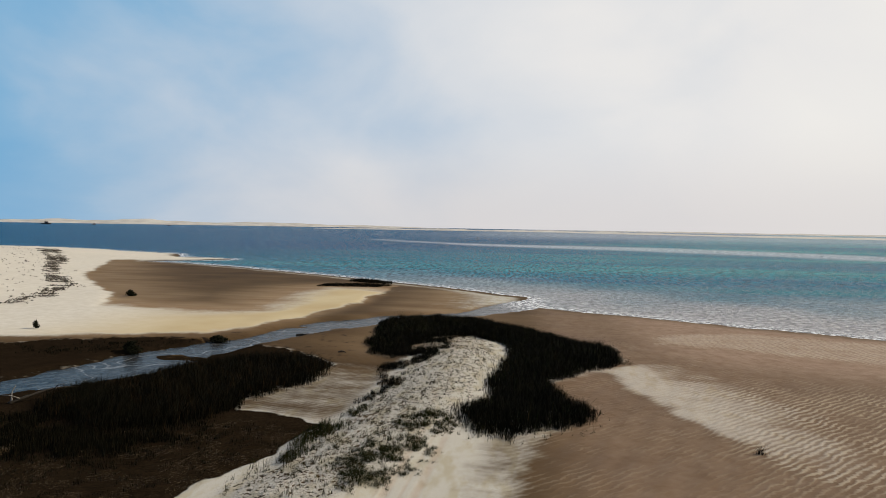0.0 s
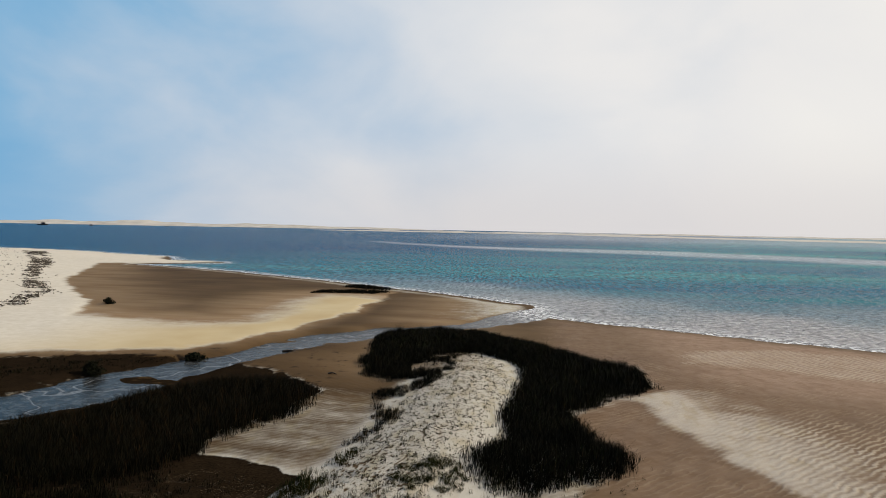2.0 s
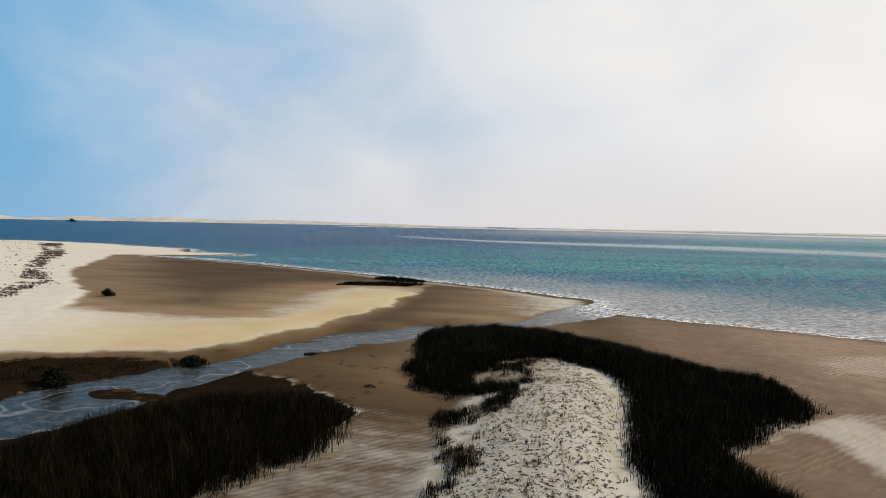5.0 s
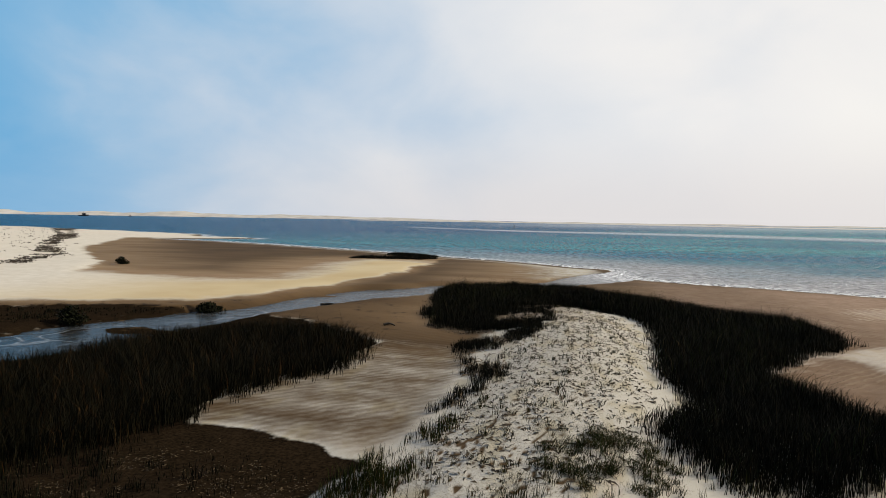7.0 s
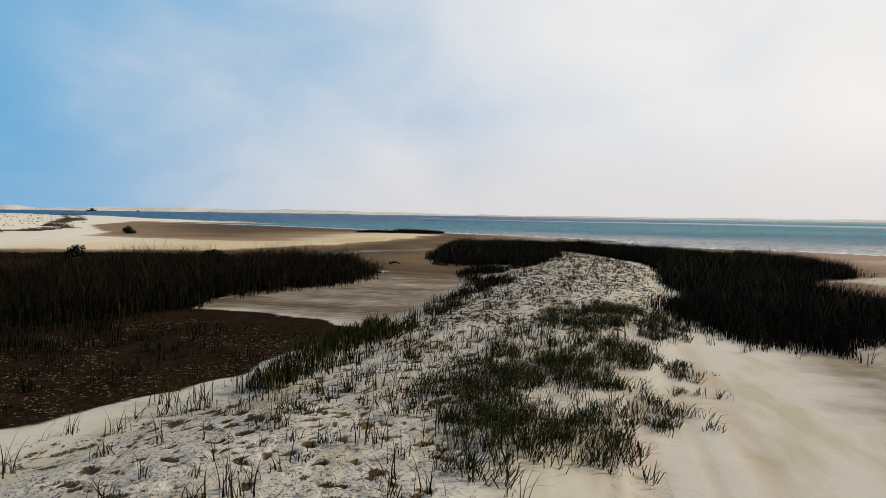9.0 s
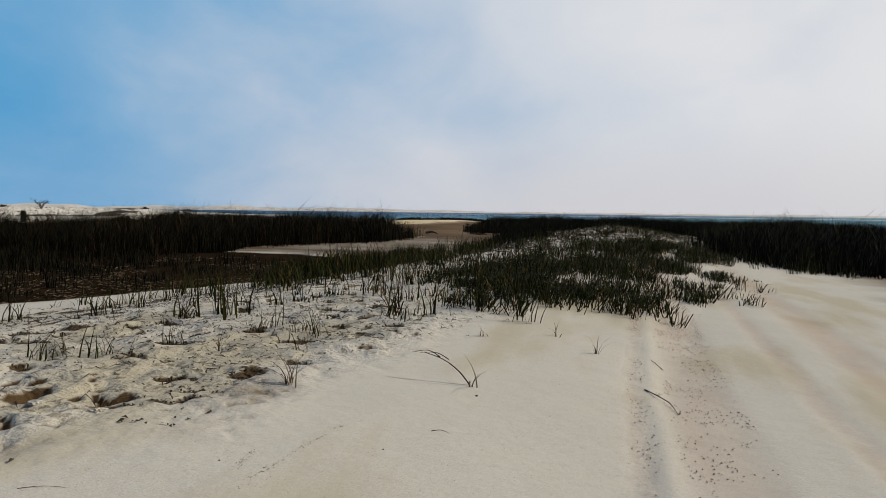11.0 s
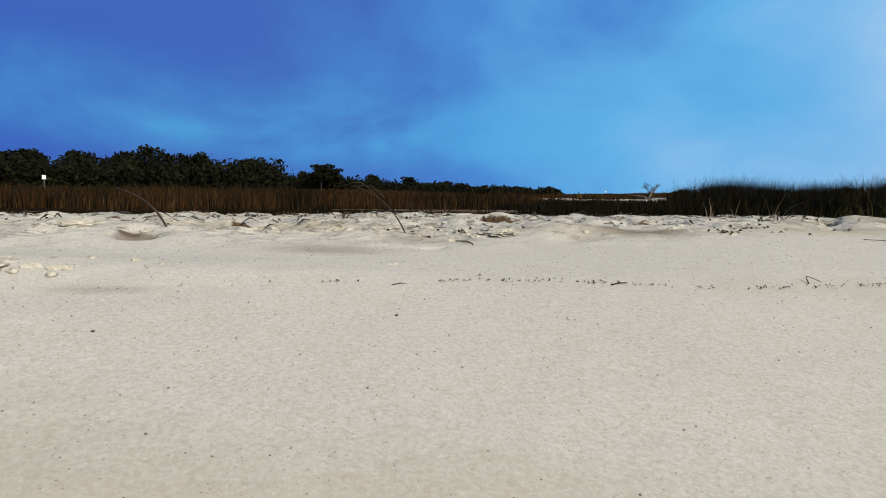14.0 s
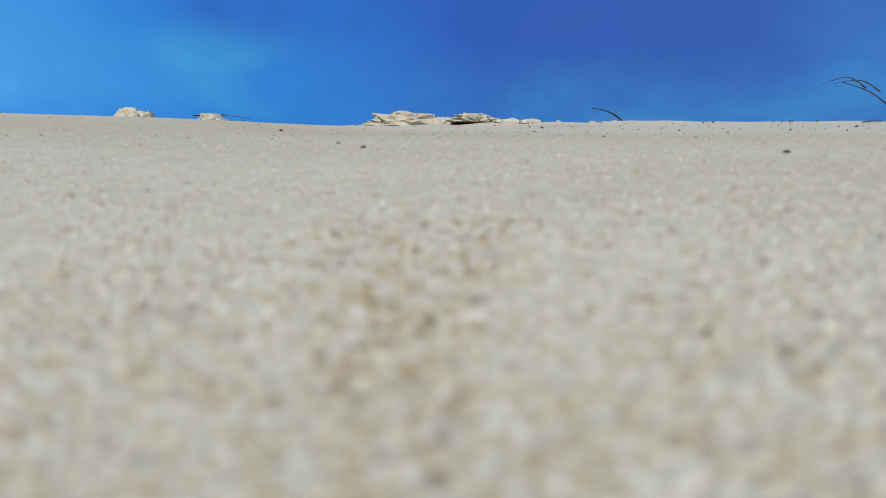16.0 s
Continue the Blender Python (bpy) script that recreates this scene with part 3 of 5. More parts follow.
    b2 = node(t, "ShaderNodeBump", _Strength=0.07, _Distance=0.0005)
    link(cells.outputs["Distance"], b2.inputs["Height"])
    link(b1.outputs[0], b2.inputs["Normal"])
    link(b2.outputs[0], p.inputs["Normal"])
    return m


def water_material():
    m, t, p = material("sea_water")
    link = t.links.new
    zone = node(t, "ShaderNodeVertexColor", layer_name="depth")
    zs = node(t, "ShaderNodeSeparateColor")
    link(zone.outputs[0], zs.inputs[0])
    obj = node(t, "ShaderNodeTexCoord").outputs["Object"]
    band = node(t, "ShaderNodeMapping")
    band.inputs["Rotation"].default_value = (0, 0, 0.30)
    band.inputs["Scale"].default_value = (0.2, 1.0, 1.0)
    link(obj, band.inputs[0])
    strip = noise_node(t, 0.016, 5, 0.6, band.outputs[0])
    shade = ramp(t, [(0.1, (0.012, 0.095, 0.175)), (0.5, (0.016, 0.145, 0.195)), (0.9, (0.05, 0.235, 0.24))])
    link(strip.outputs[0], shade.inputs[0])
    pos = node(t, "ShaderNodeSeparateXYZ")
    link(obj, pos.inputs[0])
    # darker blue: west of the bars and further out
    off = node(t, "ShaderNodeMath", operation="MULTIPLY_ADD", _1=-0.42)
    link(pos.outputs[1], off.inputs[0])
    link(pos.outputs[0], off.inputs[2])
    west = node(t, "ShaderNodeMapRange", interpolation_type="SMOOTHSTEP", _1=-210.0, _2=-40.0, _3=0.9, _4=0.0)
    link(off.outputs[0], west.inputs[0])
    deep = mix(t, west.outputs[0], shade.outputs[0], (0.006, 0.055, 0.135))
    # water over the pale bars, with haze of the far sea painted in
    deep = mix(t, zone.outputs["Alpha"], deep, (0.46, 0.49, 0.51))
    shoal = mix(t, zs.outputs["Red"], deep, (0.34, 0.335, 0.34))
    still = node(t, "ShaderNodeMapRange", _1=0.1, _2=0.6, _3=1.0, _4=0.0)
    link(zs.outputs["Blue"], still.inputs[0])
    # foam at the waterline, and sun sparkle further out painted white
    foam_sparkle_n = noise_node(t, 1.6, 5, 0.7, obj)
    foam = node(t, "ShaderNodeMath", operation="MULTIPLY")
    fr = ramp(t, [(0.50, (0, 0, 0)), (0.60, (1, 1, 1))])
    link(foam_sparkle_n.outputs[0], fr.inputs[0])
    link(fr.outputs[0], foam.inputs[0])
    link(zs.outputs["Green"], foam.inputs[1])
    # wind chop, short along the crests and long away from the beach; its glitter and dark wavelets are painted into the
    # colour
    comb = node(t, "ShaderNodeMapping")
    comb.inputs["Scale"].default_value = (2.0, 0.26, 1.0)
    link(obj, comb.inputs[0])
    chop = noise_node(t, 0.8, 2, 0.6, comb.outputs[0])
    near_chop = noise_node(t, 1.1, 5, 0.7, obj)
    out_at = node(t, "ShaderNodeMapRange", interpolation_type="SMOOTHSTEP", _1=95.0, _2=160.0)
    link(pos.outputs[1], out_at.inputs[0])
    chop_glitter = mix(t, out_at.outputs[0], near_chop.outputs[0], chop.outputs[0])
    ripple = node(t, "ShaderNodeMapRange", _1=0.0, _2=1.0, _3=0.35, _4=1.65)
    link(chop_glitter, ripple.inputs[0])
    shoal = mix(t, 1.0, shoal, ripple.outputs[0], "MULTIPLY")
    shoal = mix(t, still.outputs[0], shoal, (0.014, 0.013, 0.012))
    # thin lines of froth drifting down the creek
    thread_n = noise_node(t, 0.22, 2, 0.5, obj)
    thread = ramp(t, [(0.47, (0, 0, 0)), (0.5, (0.2, 0.2, 0.2)), (0.53, (0, 0, 0))])
    link(thread_n.outputs[0], thread.inputs[0])
    thread_in = node(t, "ShaderNodeMath", operation="MULTIPLY")
    link(thread.outputs[0], thread_in.inputs[0])
    link(still.outputs[0], thread_in.inputs[1])
    shoal = mix(t, thread_in.outputs[0], shoal, (0.55, 0.55, 0.56))
    col = mix(t, foam.outputs[0], shoal, (0.75, 0.77, 0.78))
    link(col, p.inputs["Base Color"])
    rr = node(t, "ShaderNodeMapRange", _1=0.0, _2=1.0, _3=0.22, _4=0.6)
    link(foam.outputs[0], rr.inputs[0])
    flat_r = node(t, "ShaderNodeMapRange", _1=0.0, _2=1.0, _3=1.0, _4=0.35)
    link(still.outputs[0], flat_r.inputs[0])
    rough = node(t, "ShaderNodeMath", operation="MULTIPLY")
    link(rr.outputs[0], rough.inputs[0])
    link(flat_r.outputs[0], rough.inputs[1])
    link(rough.outputs[0], p.inputs["Roughness"])
    p.inputs["IOR"].default_value = 1.33
    glint = noise_node(t, 1.5, 5, 0.7, obj)
    gl = node(t, "ShaderNodeMapRange", _1=0.45, _2=0.95, _3=0.0, _4=0.10)
    link(glint.outputs[0], gl.inputs[0])
    moving = node(t, "ShaderNodeMapRange", _1=0.0, _2=1.0, _3=1.0, _4=0.2)
    link(still.outputs[0], moving.inputs[0])
    gl2 = node(t, "ShaderNodeMath", operation="MULTIPLY")
    east = node(t, "ShaderNodeMapRange", _1=10.0, _2=130.0, _3=1.0, _4=1.5)
    link(pos.outputs[0], east.inputs[0])
    gl3 = node(t, "ShaderNodeMath", operation="MULTIPLY")
    link(moving.outputs[0], gl3.inputs[0])
    link(east.outputs[0], gl3.inputs[1])
    link(gl3.outputs[0], gl2.inputs[0])
    link(gl.outputs[0], gl2.inputs[1])
    mirror = node(t, "ShaderNodeMath", operation="MULTIPLY_ADD", _1=0.06)
    link(still.outputs[0], mirror.inputs[0])
    link(gl2.outputs[0], mirror.inputs[2])
    link(mirror.outputs[0], p.inputs["Specular IOR Level"])
    wave = noise_node(t, 1.3, 5, 0.62, obj)
    calm = node(t, "ShaderNodeMath", operation="MULTIPLY")
    link(wave.outputs[0], calm.inputs[0])
    link(zs.outputs["Blue"], calm.inputs[1])
    bump(t, p, calm.outputs[0], 1.0, 0.2)
    return m


SAND = ground_material()
WATER = water_material()
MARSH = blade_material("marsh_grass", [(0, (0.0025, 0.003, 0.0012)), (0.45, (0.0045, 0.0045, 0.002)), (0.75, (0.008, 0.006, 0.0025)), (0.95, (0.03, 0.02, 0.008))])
BROWN = blade_material("brown_cordgrass", [(0, (0.026, 0.012, 0.004)), (0.4, (0.05, 0.022, 0.006)), (0.75, (0.018, 0.014, 0.005)), (0.92, (0.085, 0.05, 0.02))])
DUNE = blade_material("dune_grass", [(0, (0.012, 0.018, 0.002)), (0.4, (0.028, 0.036, 0.005)), (0.72, (0.026, 0.015, 0.004)), (0.93, (0.13, 0.085, 0.03))])
STRAW = simple("dry_stem", (0.05, 0.035, 0.02), (0.16, 0.11, 0.06), 30, 0.8)
TWIG = simple("dark_twig", (0.012, 0.01, 0.008), (0.06, 0.045, 0.03), 60, 0.85)
BARK = simple("grey_driftwood", (0.05, 0.045, 0.04), (0.22, 0.2, 0.18), 8, 0.9, 0, 0.02)
CLOD = simple("damp_sand_clod", (0.33, 0.30, 0.235), (0.48, 0.45, 0.38), 90, 0.95, 0, 0.006)
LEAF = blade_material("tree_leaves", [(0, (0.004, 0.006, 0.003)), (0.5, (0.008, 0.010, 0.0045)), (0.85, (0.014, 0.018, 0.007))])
TRUNK = simple("tree_bark", (0.012, 0.01, 0.008), (0.04, 0.03, 0.025), 6, 0.9)
STEEL = simple("weathered_steel", (0.02, 0.025, 0.025), (0.06, 0.05, 0.045), 3, 0.6)
WHITEP = simple("white_paint", (0.7, 0.7, 0.68), (0.82, 0.82, 0.8), 4, 0.5)
HULL = simple("dark_hull_paint", (0.02, 0.02, 0.025), (0.05, 0.045, 0.05), 2, 0.5)
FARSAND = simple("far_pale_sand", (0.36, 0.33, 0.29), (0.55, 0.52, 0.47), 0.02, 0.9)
DEBRIS = simple("seaweed_debris", (0.01, 0.008, 0.006), (0.07, 0.05, 0.03), 12, 0.9)


def fill_mesh(name, verts, tris, mat):
    """A mesh from arrays of corners and triangles."""
    me = bpy.data.meshes.new(name)
    verts, tris = np.asarray(verts, np.float32), np.asarray(tris, np.int32)
    me.vertices.add(len(verts))
    me.vertices.foreach_set("co", verts.ravel())
    me.loops.add(tris.size)
    me.loops.foreach_set("vertex_index", tris.ravel())
    me.polygons.add(len(tris))
    me.polygons.foreach_set("loop_start", np.arange(0, tris.size, tris.shape[1], dtype=np.int32))
    me.update(calc_edges=True)
    me.materials.append(mat)
    return me


def part(name, bm, mat, parent=None, label=""):
    """Links a bmesh as one mesh object, under a thing if one is given."""
    me = bpy.data.meshes.new(name)
    bm.to_mesh(me)
    bm.free()
    me.materials.append(mat)
    ob = new(name, me)
    if parent:
        ob.parent = parent
    return tagged(ob, label)


# ---- ground and sea ----
def polar_sheet(name, height, layer, mat, rings, angles, centre):
    """A sheet of rings round a centre, finest there."""
    rr, aa = np.meshgrid(rings, angles, indexing="ij")
    x, y = centre[0] + rr * np.sin(aa), centre[1] + rr * np.cos(aa)
    z, colours = height(x.ravel(), y.ravel())
    n, m = len(rings), len(angles)
    verts = np.stack([x.ravel(), y.ravel(), z], 1)
    i, j = np.meshgrid(np.arange(n - 1), np.arange(m), indexing="ij")
    k = (j + 1) % m
    quads = np.stack([i * m + j, i * m + k, (i + 1) * m + k, (i + 1) * m + j], -1).reshape(-1, 4)
    verts = np.vstack([verts, [[centre[0], centre[1], z[:m].mean()]]])
    colours = np.vstack([colours, colours[:1]])
    me = fill_mesh(name, verts, quads, mat)
    bm = bmesh.new()
    bm.from_mesh(me)
    bm.verts.ensure_lookup_table()
    for a in range(m):
        bm.faces.new((bm.verts[n * m], bm.verts[(a + 1) % m], bm.verts[a]))
    bm.to_mesh(me)
    bm.free()
    colours = np.hstack([colours, np.ones((len(colours), -colours.shape[1] % 4))]).astype(np.float32)
    for k, title in enumerate(layer):
        col = me.color_attributes.new(title, "FLOAT_COLOR", "POINT")
        col.data.foreach_set("color", np.ascontiguousarray(colours[:, 4 * k:4 * k + 4]).ravel())
    me.polygons.foreach_set("use_smooth", np.ones(len(me.polygons), bool))
    return new(name, me)


def ground_height(x, y):
    z, damp, mud, rough, white, land, tone = terrain(x, y)
    return z, np.stack([damp, mud, white, rough, *tone], 1)


VIEW = np.radians(np.concatenate([np.arange(-160, 62, 0.42), np.arange(62, 200, 4.0)]))
RINGS = np.concatenate([np.geomspace(0.02, 0.78, 170), np.geomspace(0.8, 9, 340), np.geomspace(9.15, 520, 250), [700, 1000, 1600, 2600, 4900]])
ground = tagged(polar_sheet("ground", ground_height, ("zone", "tone"), SAND, RINGS, VIEW, LANDING), "pale beach sand with damp tide flats and dark mud", "ground", kind="structure")


def sea_height(x, y):
    land = inside(LAND, x, y)
    out = -land
    shoal = (1 - smooth(0, 1, (out + 8 * fbm(x, y, 12, 2, 81) - 2) / (30 + 38 * smooth(15, 80, x)))) * smooth(-40, 30, x)
    # waterline foam; the faint wide term stands in for sparkle
    edge = smooth(-6, -0.5, out) * (1 - smooth(0.6, 3.5, out)) + 0.04 * (1 - smooth(2, 30, out))
    waves = 0.12 + 0.88 * smooth(-1, 6, out)
    wx, wy = x + 14 * fbm(x, y, 60, 3, 83), y + 9 * fbm(x, y, 45, 3, 85)
    # pale bars, plus distance haze put into the colour of the far sea
    bars_haze = 0.62 * smooth(-14, 16, inside(SEA_BAR, wx, wy)) + 0.38 * smooth(470, 800, y + 0.3 * x) * smooth(-160, 60, x)
    return np.zeros_like(x), np.stack([np.clip(shoal, 0, 1), np.clip(edge, 0, 1), waves, np.clip(bars_haze, 0, 0.85)], 1)


sea = tagged(polar_sheet("water", sea_height, ("depth",), WATER, np.concatenate([np.geomspace(4, 500, 150), [800, 1300, 2200, 4900]]),
                         np.radians(np.concatenate([np.arange(-100, 60, 0.6), np.arange(60, 260, 4.0)])), LANDING),
             "blue green sea water with small waves and foam", "water", kind="structure")


# ---- grass ----
def blade_arrays(rng, px, py, pz, height, width, lean, wind=(0.25, 0.1)):
    """Tapered, bent blades: five corners and three triangles each."""
    n = len(px)
    h = height * (0.4 + 0.75 * rng.random(n) ** 0.8)
    a = rng.uniform(0, 2 * math.pi, n)
    bend = lean * rng.uniform(0.2, 1.0, n) * h
    b = rng.uniform(0, 2 * math.pi, n)
    dx, dy = bend * np.cos(b) + wind[0] * bend, bend * np.sin(b) + wind[1] * bend
    wx, wy = np.cos(a) * width * 0.5, np.sin(a) * width * 0.5
    base = np.stack([px, py, pz - 0.02], 1)
    mid = base + np.stack([dx * 0.3, dy * 0.3, h * 0.58], 1)
    tip = base + np.stack([dx, dy, h * (1 - 0.25 * lean)], 1)
    w = np.stack([wx, wy, np.zeros(n)], 1)
    verts = np.stack([base - w, base + w, mid - w * 0.75, mid + w * 0.75, tip], 1).reshape(-1, 3)
    k = np.arange(n)[:, None, None] * 5
    tris = (k + np.array([[0, 1, 3], [0, 3, 2], [2, 3, 4]])[None]).reshape(-1, 3)
    return verts, tris


def scatter(rng, poly, count, edge, clump=0.0, lump=1.6, warp=0.8):
    """Points inside an outline with a ragged, thinning edge."""
    xs, ys = [p[0] for p in poly], [p[1] for p in poly]
    x, y = rng.uniform(min(xs) - 1, max(xs) + 1, count), rng.uniform(min(ys) - 1, max(ys) + 1, count)
    d = inside(poly, x + warp * fbm(x, y, 3.0, 3, 91), y + warp * fbm(x, y, 3.0, 3, 93))
    chance = smooth(-edge * 0.4, edge, d)
    if clump:
        chance = chance * smooth(-clump, 0.25, fbm(x, y, lump, 3, 95) + 0.1)
    keep = rng.random(count) < chance
    return x[keep], y[keep], d[keep]


def grass_field(name, poly, per_m2, height, width, mat, label, edge=0.8, clump=0.0, lean=0.3, seed=1, tuft=6, spread=0.07, lump=1.6, warp=0.8):
    """One uncountable stand of grass, in tufts of a few blades."""
    rng = np.random.default_rng(seed)
    xs, ys = [p[0] for p in poly], [p[1] for p in poly]
    count = int((max(xs) - min(xs) + 2) * (max(ys) - min(ys) + 2) * per_m2 / tuft)
    x, y, d = scatter(rng, poly, count, edge, clump, lump, warp)
    z = terrain(x, y)[0]
    tall = height * (0.75 + 0.25 * fbm(x, y, 2.5, 2, 97)) * (1 + 0.28 * vnoise(x / 0.33, y / 0.33, 98)) * (0.55 + 0.45 * smooth(-0.3, 1.5, d))
    keep = z > 0.03
    x, y, z, tall = x[keep], y[keep], z[keep], tall[keep]
    x, y, z, tall = (np.repeat(v, tuft) for v in (x, y, z, tall))
    x, y = x + rng.normal(0, spread, len(x)), y + rng.normal(0, spread, len(y))
    v, t = blade_arrays(rng, x, y, z, tall, width, lean)
    return tagged(new(name, fill_mesh(name, v, t, mat)), label, "grass", kind="stuff")


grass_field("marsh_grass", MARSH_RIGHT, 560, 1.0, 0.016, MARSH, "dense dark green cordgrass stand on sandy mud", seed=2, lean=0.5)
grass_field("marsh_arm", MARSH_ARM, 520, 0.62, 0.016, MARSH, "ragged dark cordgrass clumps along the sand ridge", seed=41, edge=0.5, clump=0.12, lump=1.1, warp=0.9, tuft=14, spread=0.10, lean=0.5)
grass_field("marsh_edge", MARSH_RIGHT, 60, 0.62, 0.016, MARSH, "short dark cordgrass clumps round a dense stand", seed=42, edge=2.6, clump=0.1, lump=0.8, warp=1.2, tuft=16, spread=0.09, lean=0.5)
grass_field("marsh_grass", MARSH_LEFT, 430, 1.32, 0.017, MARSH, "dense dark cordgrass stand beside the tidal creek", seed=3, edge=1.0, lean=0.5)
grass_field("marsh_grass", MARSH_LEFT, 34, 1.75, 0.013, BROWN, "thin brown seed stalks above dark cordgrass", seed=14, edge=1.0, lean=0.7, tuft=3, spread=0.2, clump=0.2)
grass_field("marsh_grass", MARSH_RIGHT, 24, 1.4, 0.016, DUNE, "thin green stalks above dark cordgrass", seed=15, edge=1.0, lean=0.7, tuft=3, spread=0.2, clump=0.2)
grass_field("island_grass", [(-22, 107), (-13, 109.5), (-11.5, 113.6), (-17, 114), (-22, 112)], 90, 0.6, 0.05, MARSH, "low dark grass strip on a mud bar", seed=4, edge=0.5)
grass_field("island_grass", [(-21, 119), (-12.5, 116), (-12, 120), (-20, 124)], 90, 0.6, 0.05, MARSH, "low dark grass strip at the water's edge", seed=5, edge=0.5)
grass_field("cordgrass_field", [(-17, 42), (-27, 36.5), (-62, 36), (-62, -8), (-24, 4), (-13, 22), (-12, 30)], 165, 0.72, 0.015, BROWN,
            "brown and green cordgrass over black mud", seed=6, edge=2.0, clump=0.25, tuft=5, spread=0.25)
grass_field("cordgrass_field", [(-62, 36), (-62, -8), (-70, -40), (-125, -60), (-135, 40), (-110, 56), (-70, 52)], 14, 0.7, 0.075, BROWN,
            "reddish brown cordgrass reaching to the wood", seed=16, edge=3.0, clump=0.5, tuft=6, spread=0.4)
grass_field("cordgrass_field", [(-17, 42), (-27, 36.5), (-62, 36), (-62, -8), (-24, 4), (-13, 22), (-12, 30)], 40, 0.9, 0.018, MARSH,
            "dark stems standing among brown cordgrass", seed=19, edge=2.0, clump=0.2, tuft=7, spread=0.12, lean=0.5, lump=3.0)
grass_field("bank_grass", [(-12, 59.5), (-16, 62.5), (-22, 61), (-30, 56.5), (-24, 53), (-19.5, 55.5)], 60, 0.28, 0.03, MARSH, "low dark salt plants on the creek bank",
            seed=7, edge=1.0, clump=0.3)
grass_field("mud_grass", [(-1.6, 37.2), (-0.9, 41), (-4.5, 42.6), (-8.5, 37.5), (-14, 31), (-9, 26), (-5, 28), (-3.4, 34)], 150, 0.2, 0.012, MARSH,
            "thin dark grass scattered over brown mud", seed=8, edge=1.2, clump=0.1, lump=0.7)
grass_field("mud_grass", [(-1.2, 37.2), (-0.9, 41), (-4.5, 42.4), (-9.5, 38.5), (-12, 34), (-8, 29), (-5, 30.5), (-3.2, 34.6)], 34, 0.42, 0.013, MARSH,
            "dark grass clumps standing on brown mud", seed=18, edge=0.8, clump=0.05, lump=0.9, tuft=16, spread=0.06, lean=0.5)
grass_field("marsh_fringe", [(-5.6, 42.4), (-9, 39), (-15, 41.5), (-19, 38.5), (-13.5, 35.6), (-8, 35.2), (-4.6, 38.6)], 560, 0.52, 0.016, MARSH,
            "dark ragged grass clumps at the marsh foot", seed=13, edge=1.2, clump=0.5, lump=0.9)
grass_field("edge_grass", [(-0.5, 36.0), (0.15, 36.2), (0.6, 38.2), (1.2, 41.5), (1.3, 44.5), (0.5, 45), (-0.6, 41.4), (-1.15, 38.8)], 700, 0.66, 0.013, DUNE,
            "green dune grass fringe between sand and mud", seed=9, edge=0.35, clump=0.25, warp=0.3, tuft=9, spread=0.06, lean=0.5)
grass_field("dune_grass", [(0.5, 46), (1.6, 55), (2.0, 60), (2.6, 66), (4.2, 67), (6.3, 63.5), (7.6, 59), (6.3, 53), (6.5, 49), (5.8, 44), (3.2, 43.5), (1.2, 43.8)], 75, 0.25, 0.013, DUNE,
            "sparse dune grass on trampled white sand", seed=10, edge=0.6, clump=0.15, tuft=9, spread=0.045, lean=0.8, lump=0.45)
grass_field("dune_grass", [(2.5, 33.4), (3.3, 33.2), (4.1, 34.2), (4.9, 36.2), (5.7, 39.5), (6.0, 43), (3.8, 44.3), (2.9, 42), (2.4, 39), (2.0, 36)], 950, 0.44, 0.010, DUNE,
            "thick green dune grass tufts on the sand ridge", seed=11, edge=0.45, clump=0.22, lean=1.6, tuft=20, spread=0.055, lump=0.9, warp=0.5)
grass_field("dune_grass", [(1.0, 33.4), (2.2, 32.7), (4.6, 34.4), (5.8, 39.2), (6.0, 43), (3.5, 44.6), (1.2, 43.6), (0.7, 40), (-0.3, 36.4), (0.3, 34.4)], 100, 0.32, 0.010, DUNE,
            "thin green dune grass on trampled sand", seed=17, edge=0.5, clump=0.05, lean=1.2, tuft=12, spread=0.05, lump=0.5, warp=0.35)
grass_field("dune_scrub", [(-45, 56), (-60, 71), (-80, 92), (-128, 150), (-215, 225), (-320, 210), (-300, 60), (-230, -60), (-110, -60), (-80, -20), (-60, 34)], 6.5, 0.8, 0.13, BROWN,
            "low brown and green scrub over far dunes", seed=12, edge=4.0, clump=0.2, tuft=6, spread=0.5)


def litter(name, poly, count, length, width, mat, label, seed, clump=0.0, edge=0.4, lift=0.006, lump=1.6, hollow=False, warp=0.8, curl=0.35):
    """Bits of dead stem lying on the ground."""
    rng = np.random.default_rng(seed)
    x, y, d = scatter(rng, poly, count, edge, clump, lump, warp)
    if hollow:
        keep = rng.random(len(x)) < 0.03 + 1.3 * smooth(0.08, 0.4, hollows(x, y))
        x, y = x[keep], y[keep]
    z = terrain(x, y)[0] + lift
    n = len(x)
    a, l = rng.uniform(0, 2 * math.pi, n), length * rng.uniform(0.3, 1.0, n)
    ux, uy = np.cos(a) * l / 2, np.sin(a) * l / 2
    wx, wy = -np.sin(a) * width / 2, np.cos(a) * width / 2
    arch = rng.uniform(0, curl, n) * l * 0.5
    za, zb = terrain(x - ux, y - uy)[0] + lift * 0.5, terrain(x + ux, y + uy)[0] + lift * 0.5
    verts = np.stack([np.stack([x - ux, y - uy, za], 1), np.stack([x + wx, y + wy, z + arch], 1), np.stack([x + ux, y + uy, zb], 1),
                      np.stack([x - wx, y - wy, z + arch + width * 0.4], 1)], 1).reshape(-1, 3)
    k = np.arange(n)[:, None, None] * 4
    tris = (k + np.array([[0, 3, 1], [1, 3, 2]])[None]).reshape(-1, 3)
    return tagged(new(name, fill_mesh(name, verts, tris, mat)), label, "plant litter", kind="stuff")


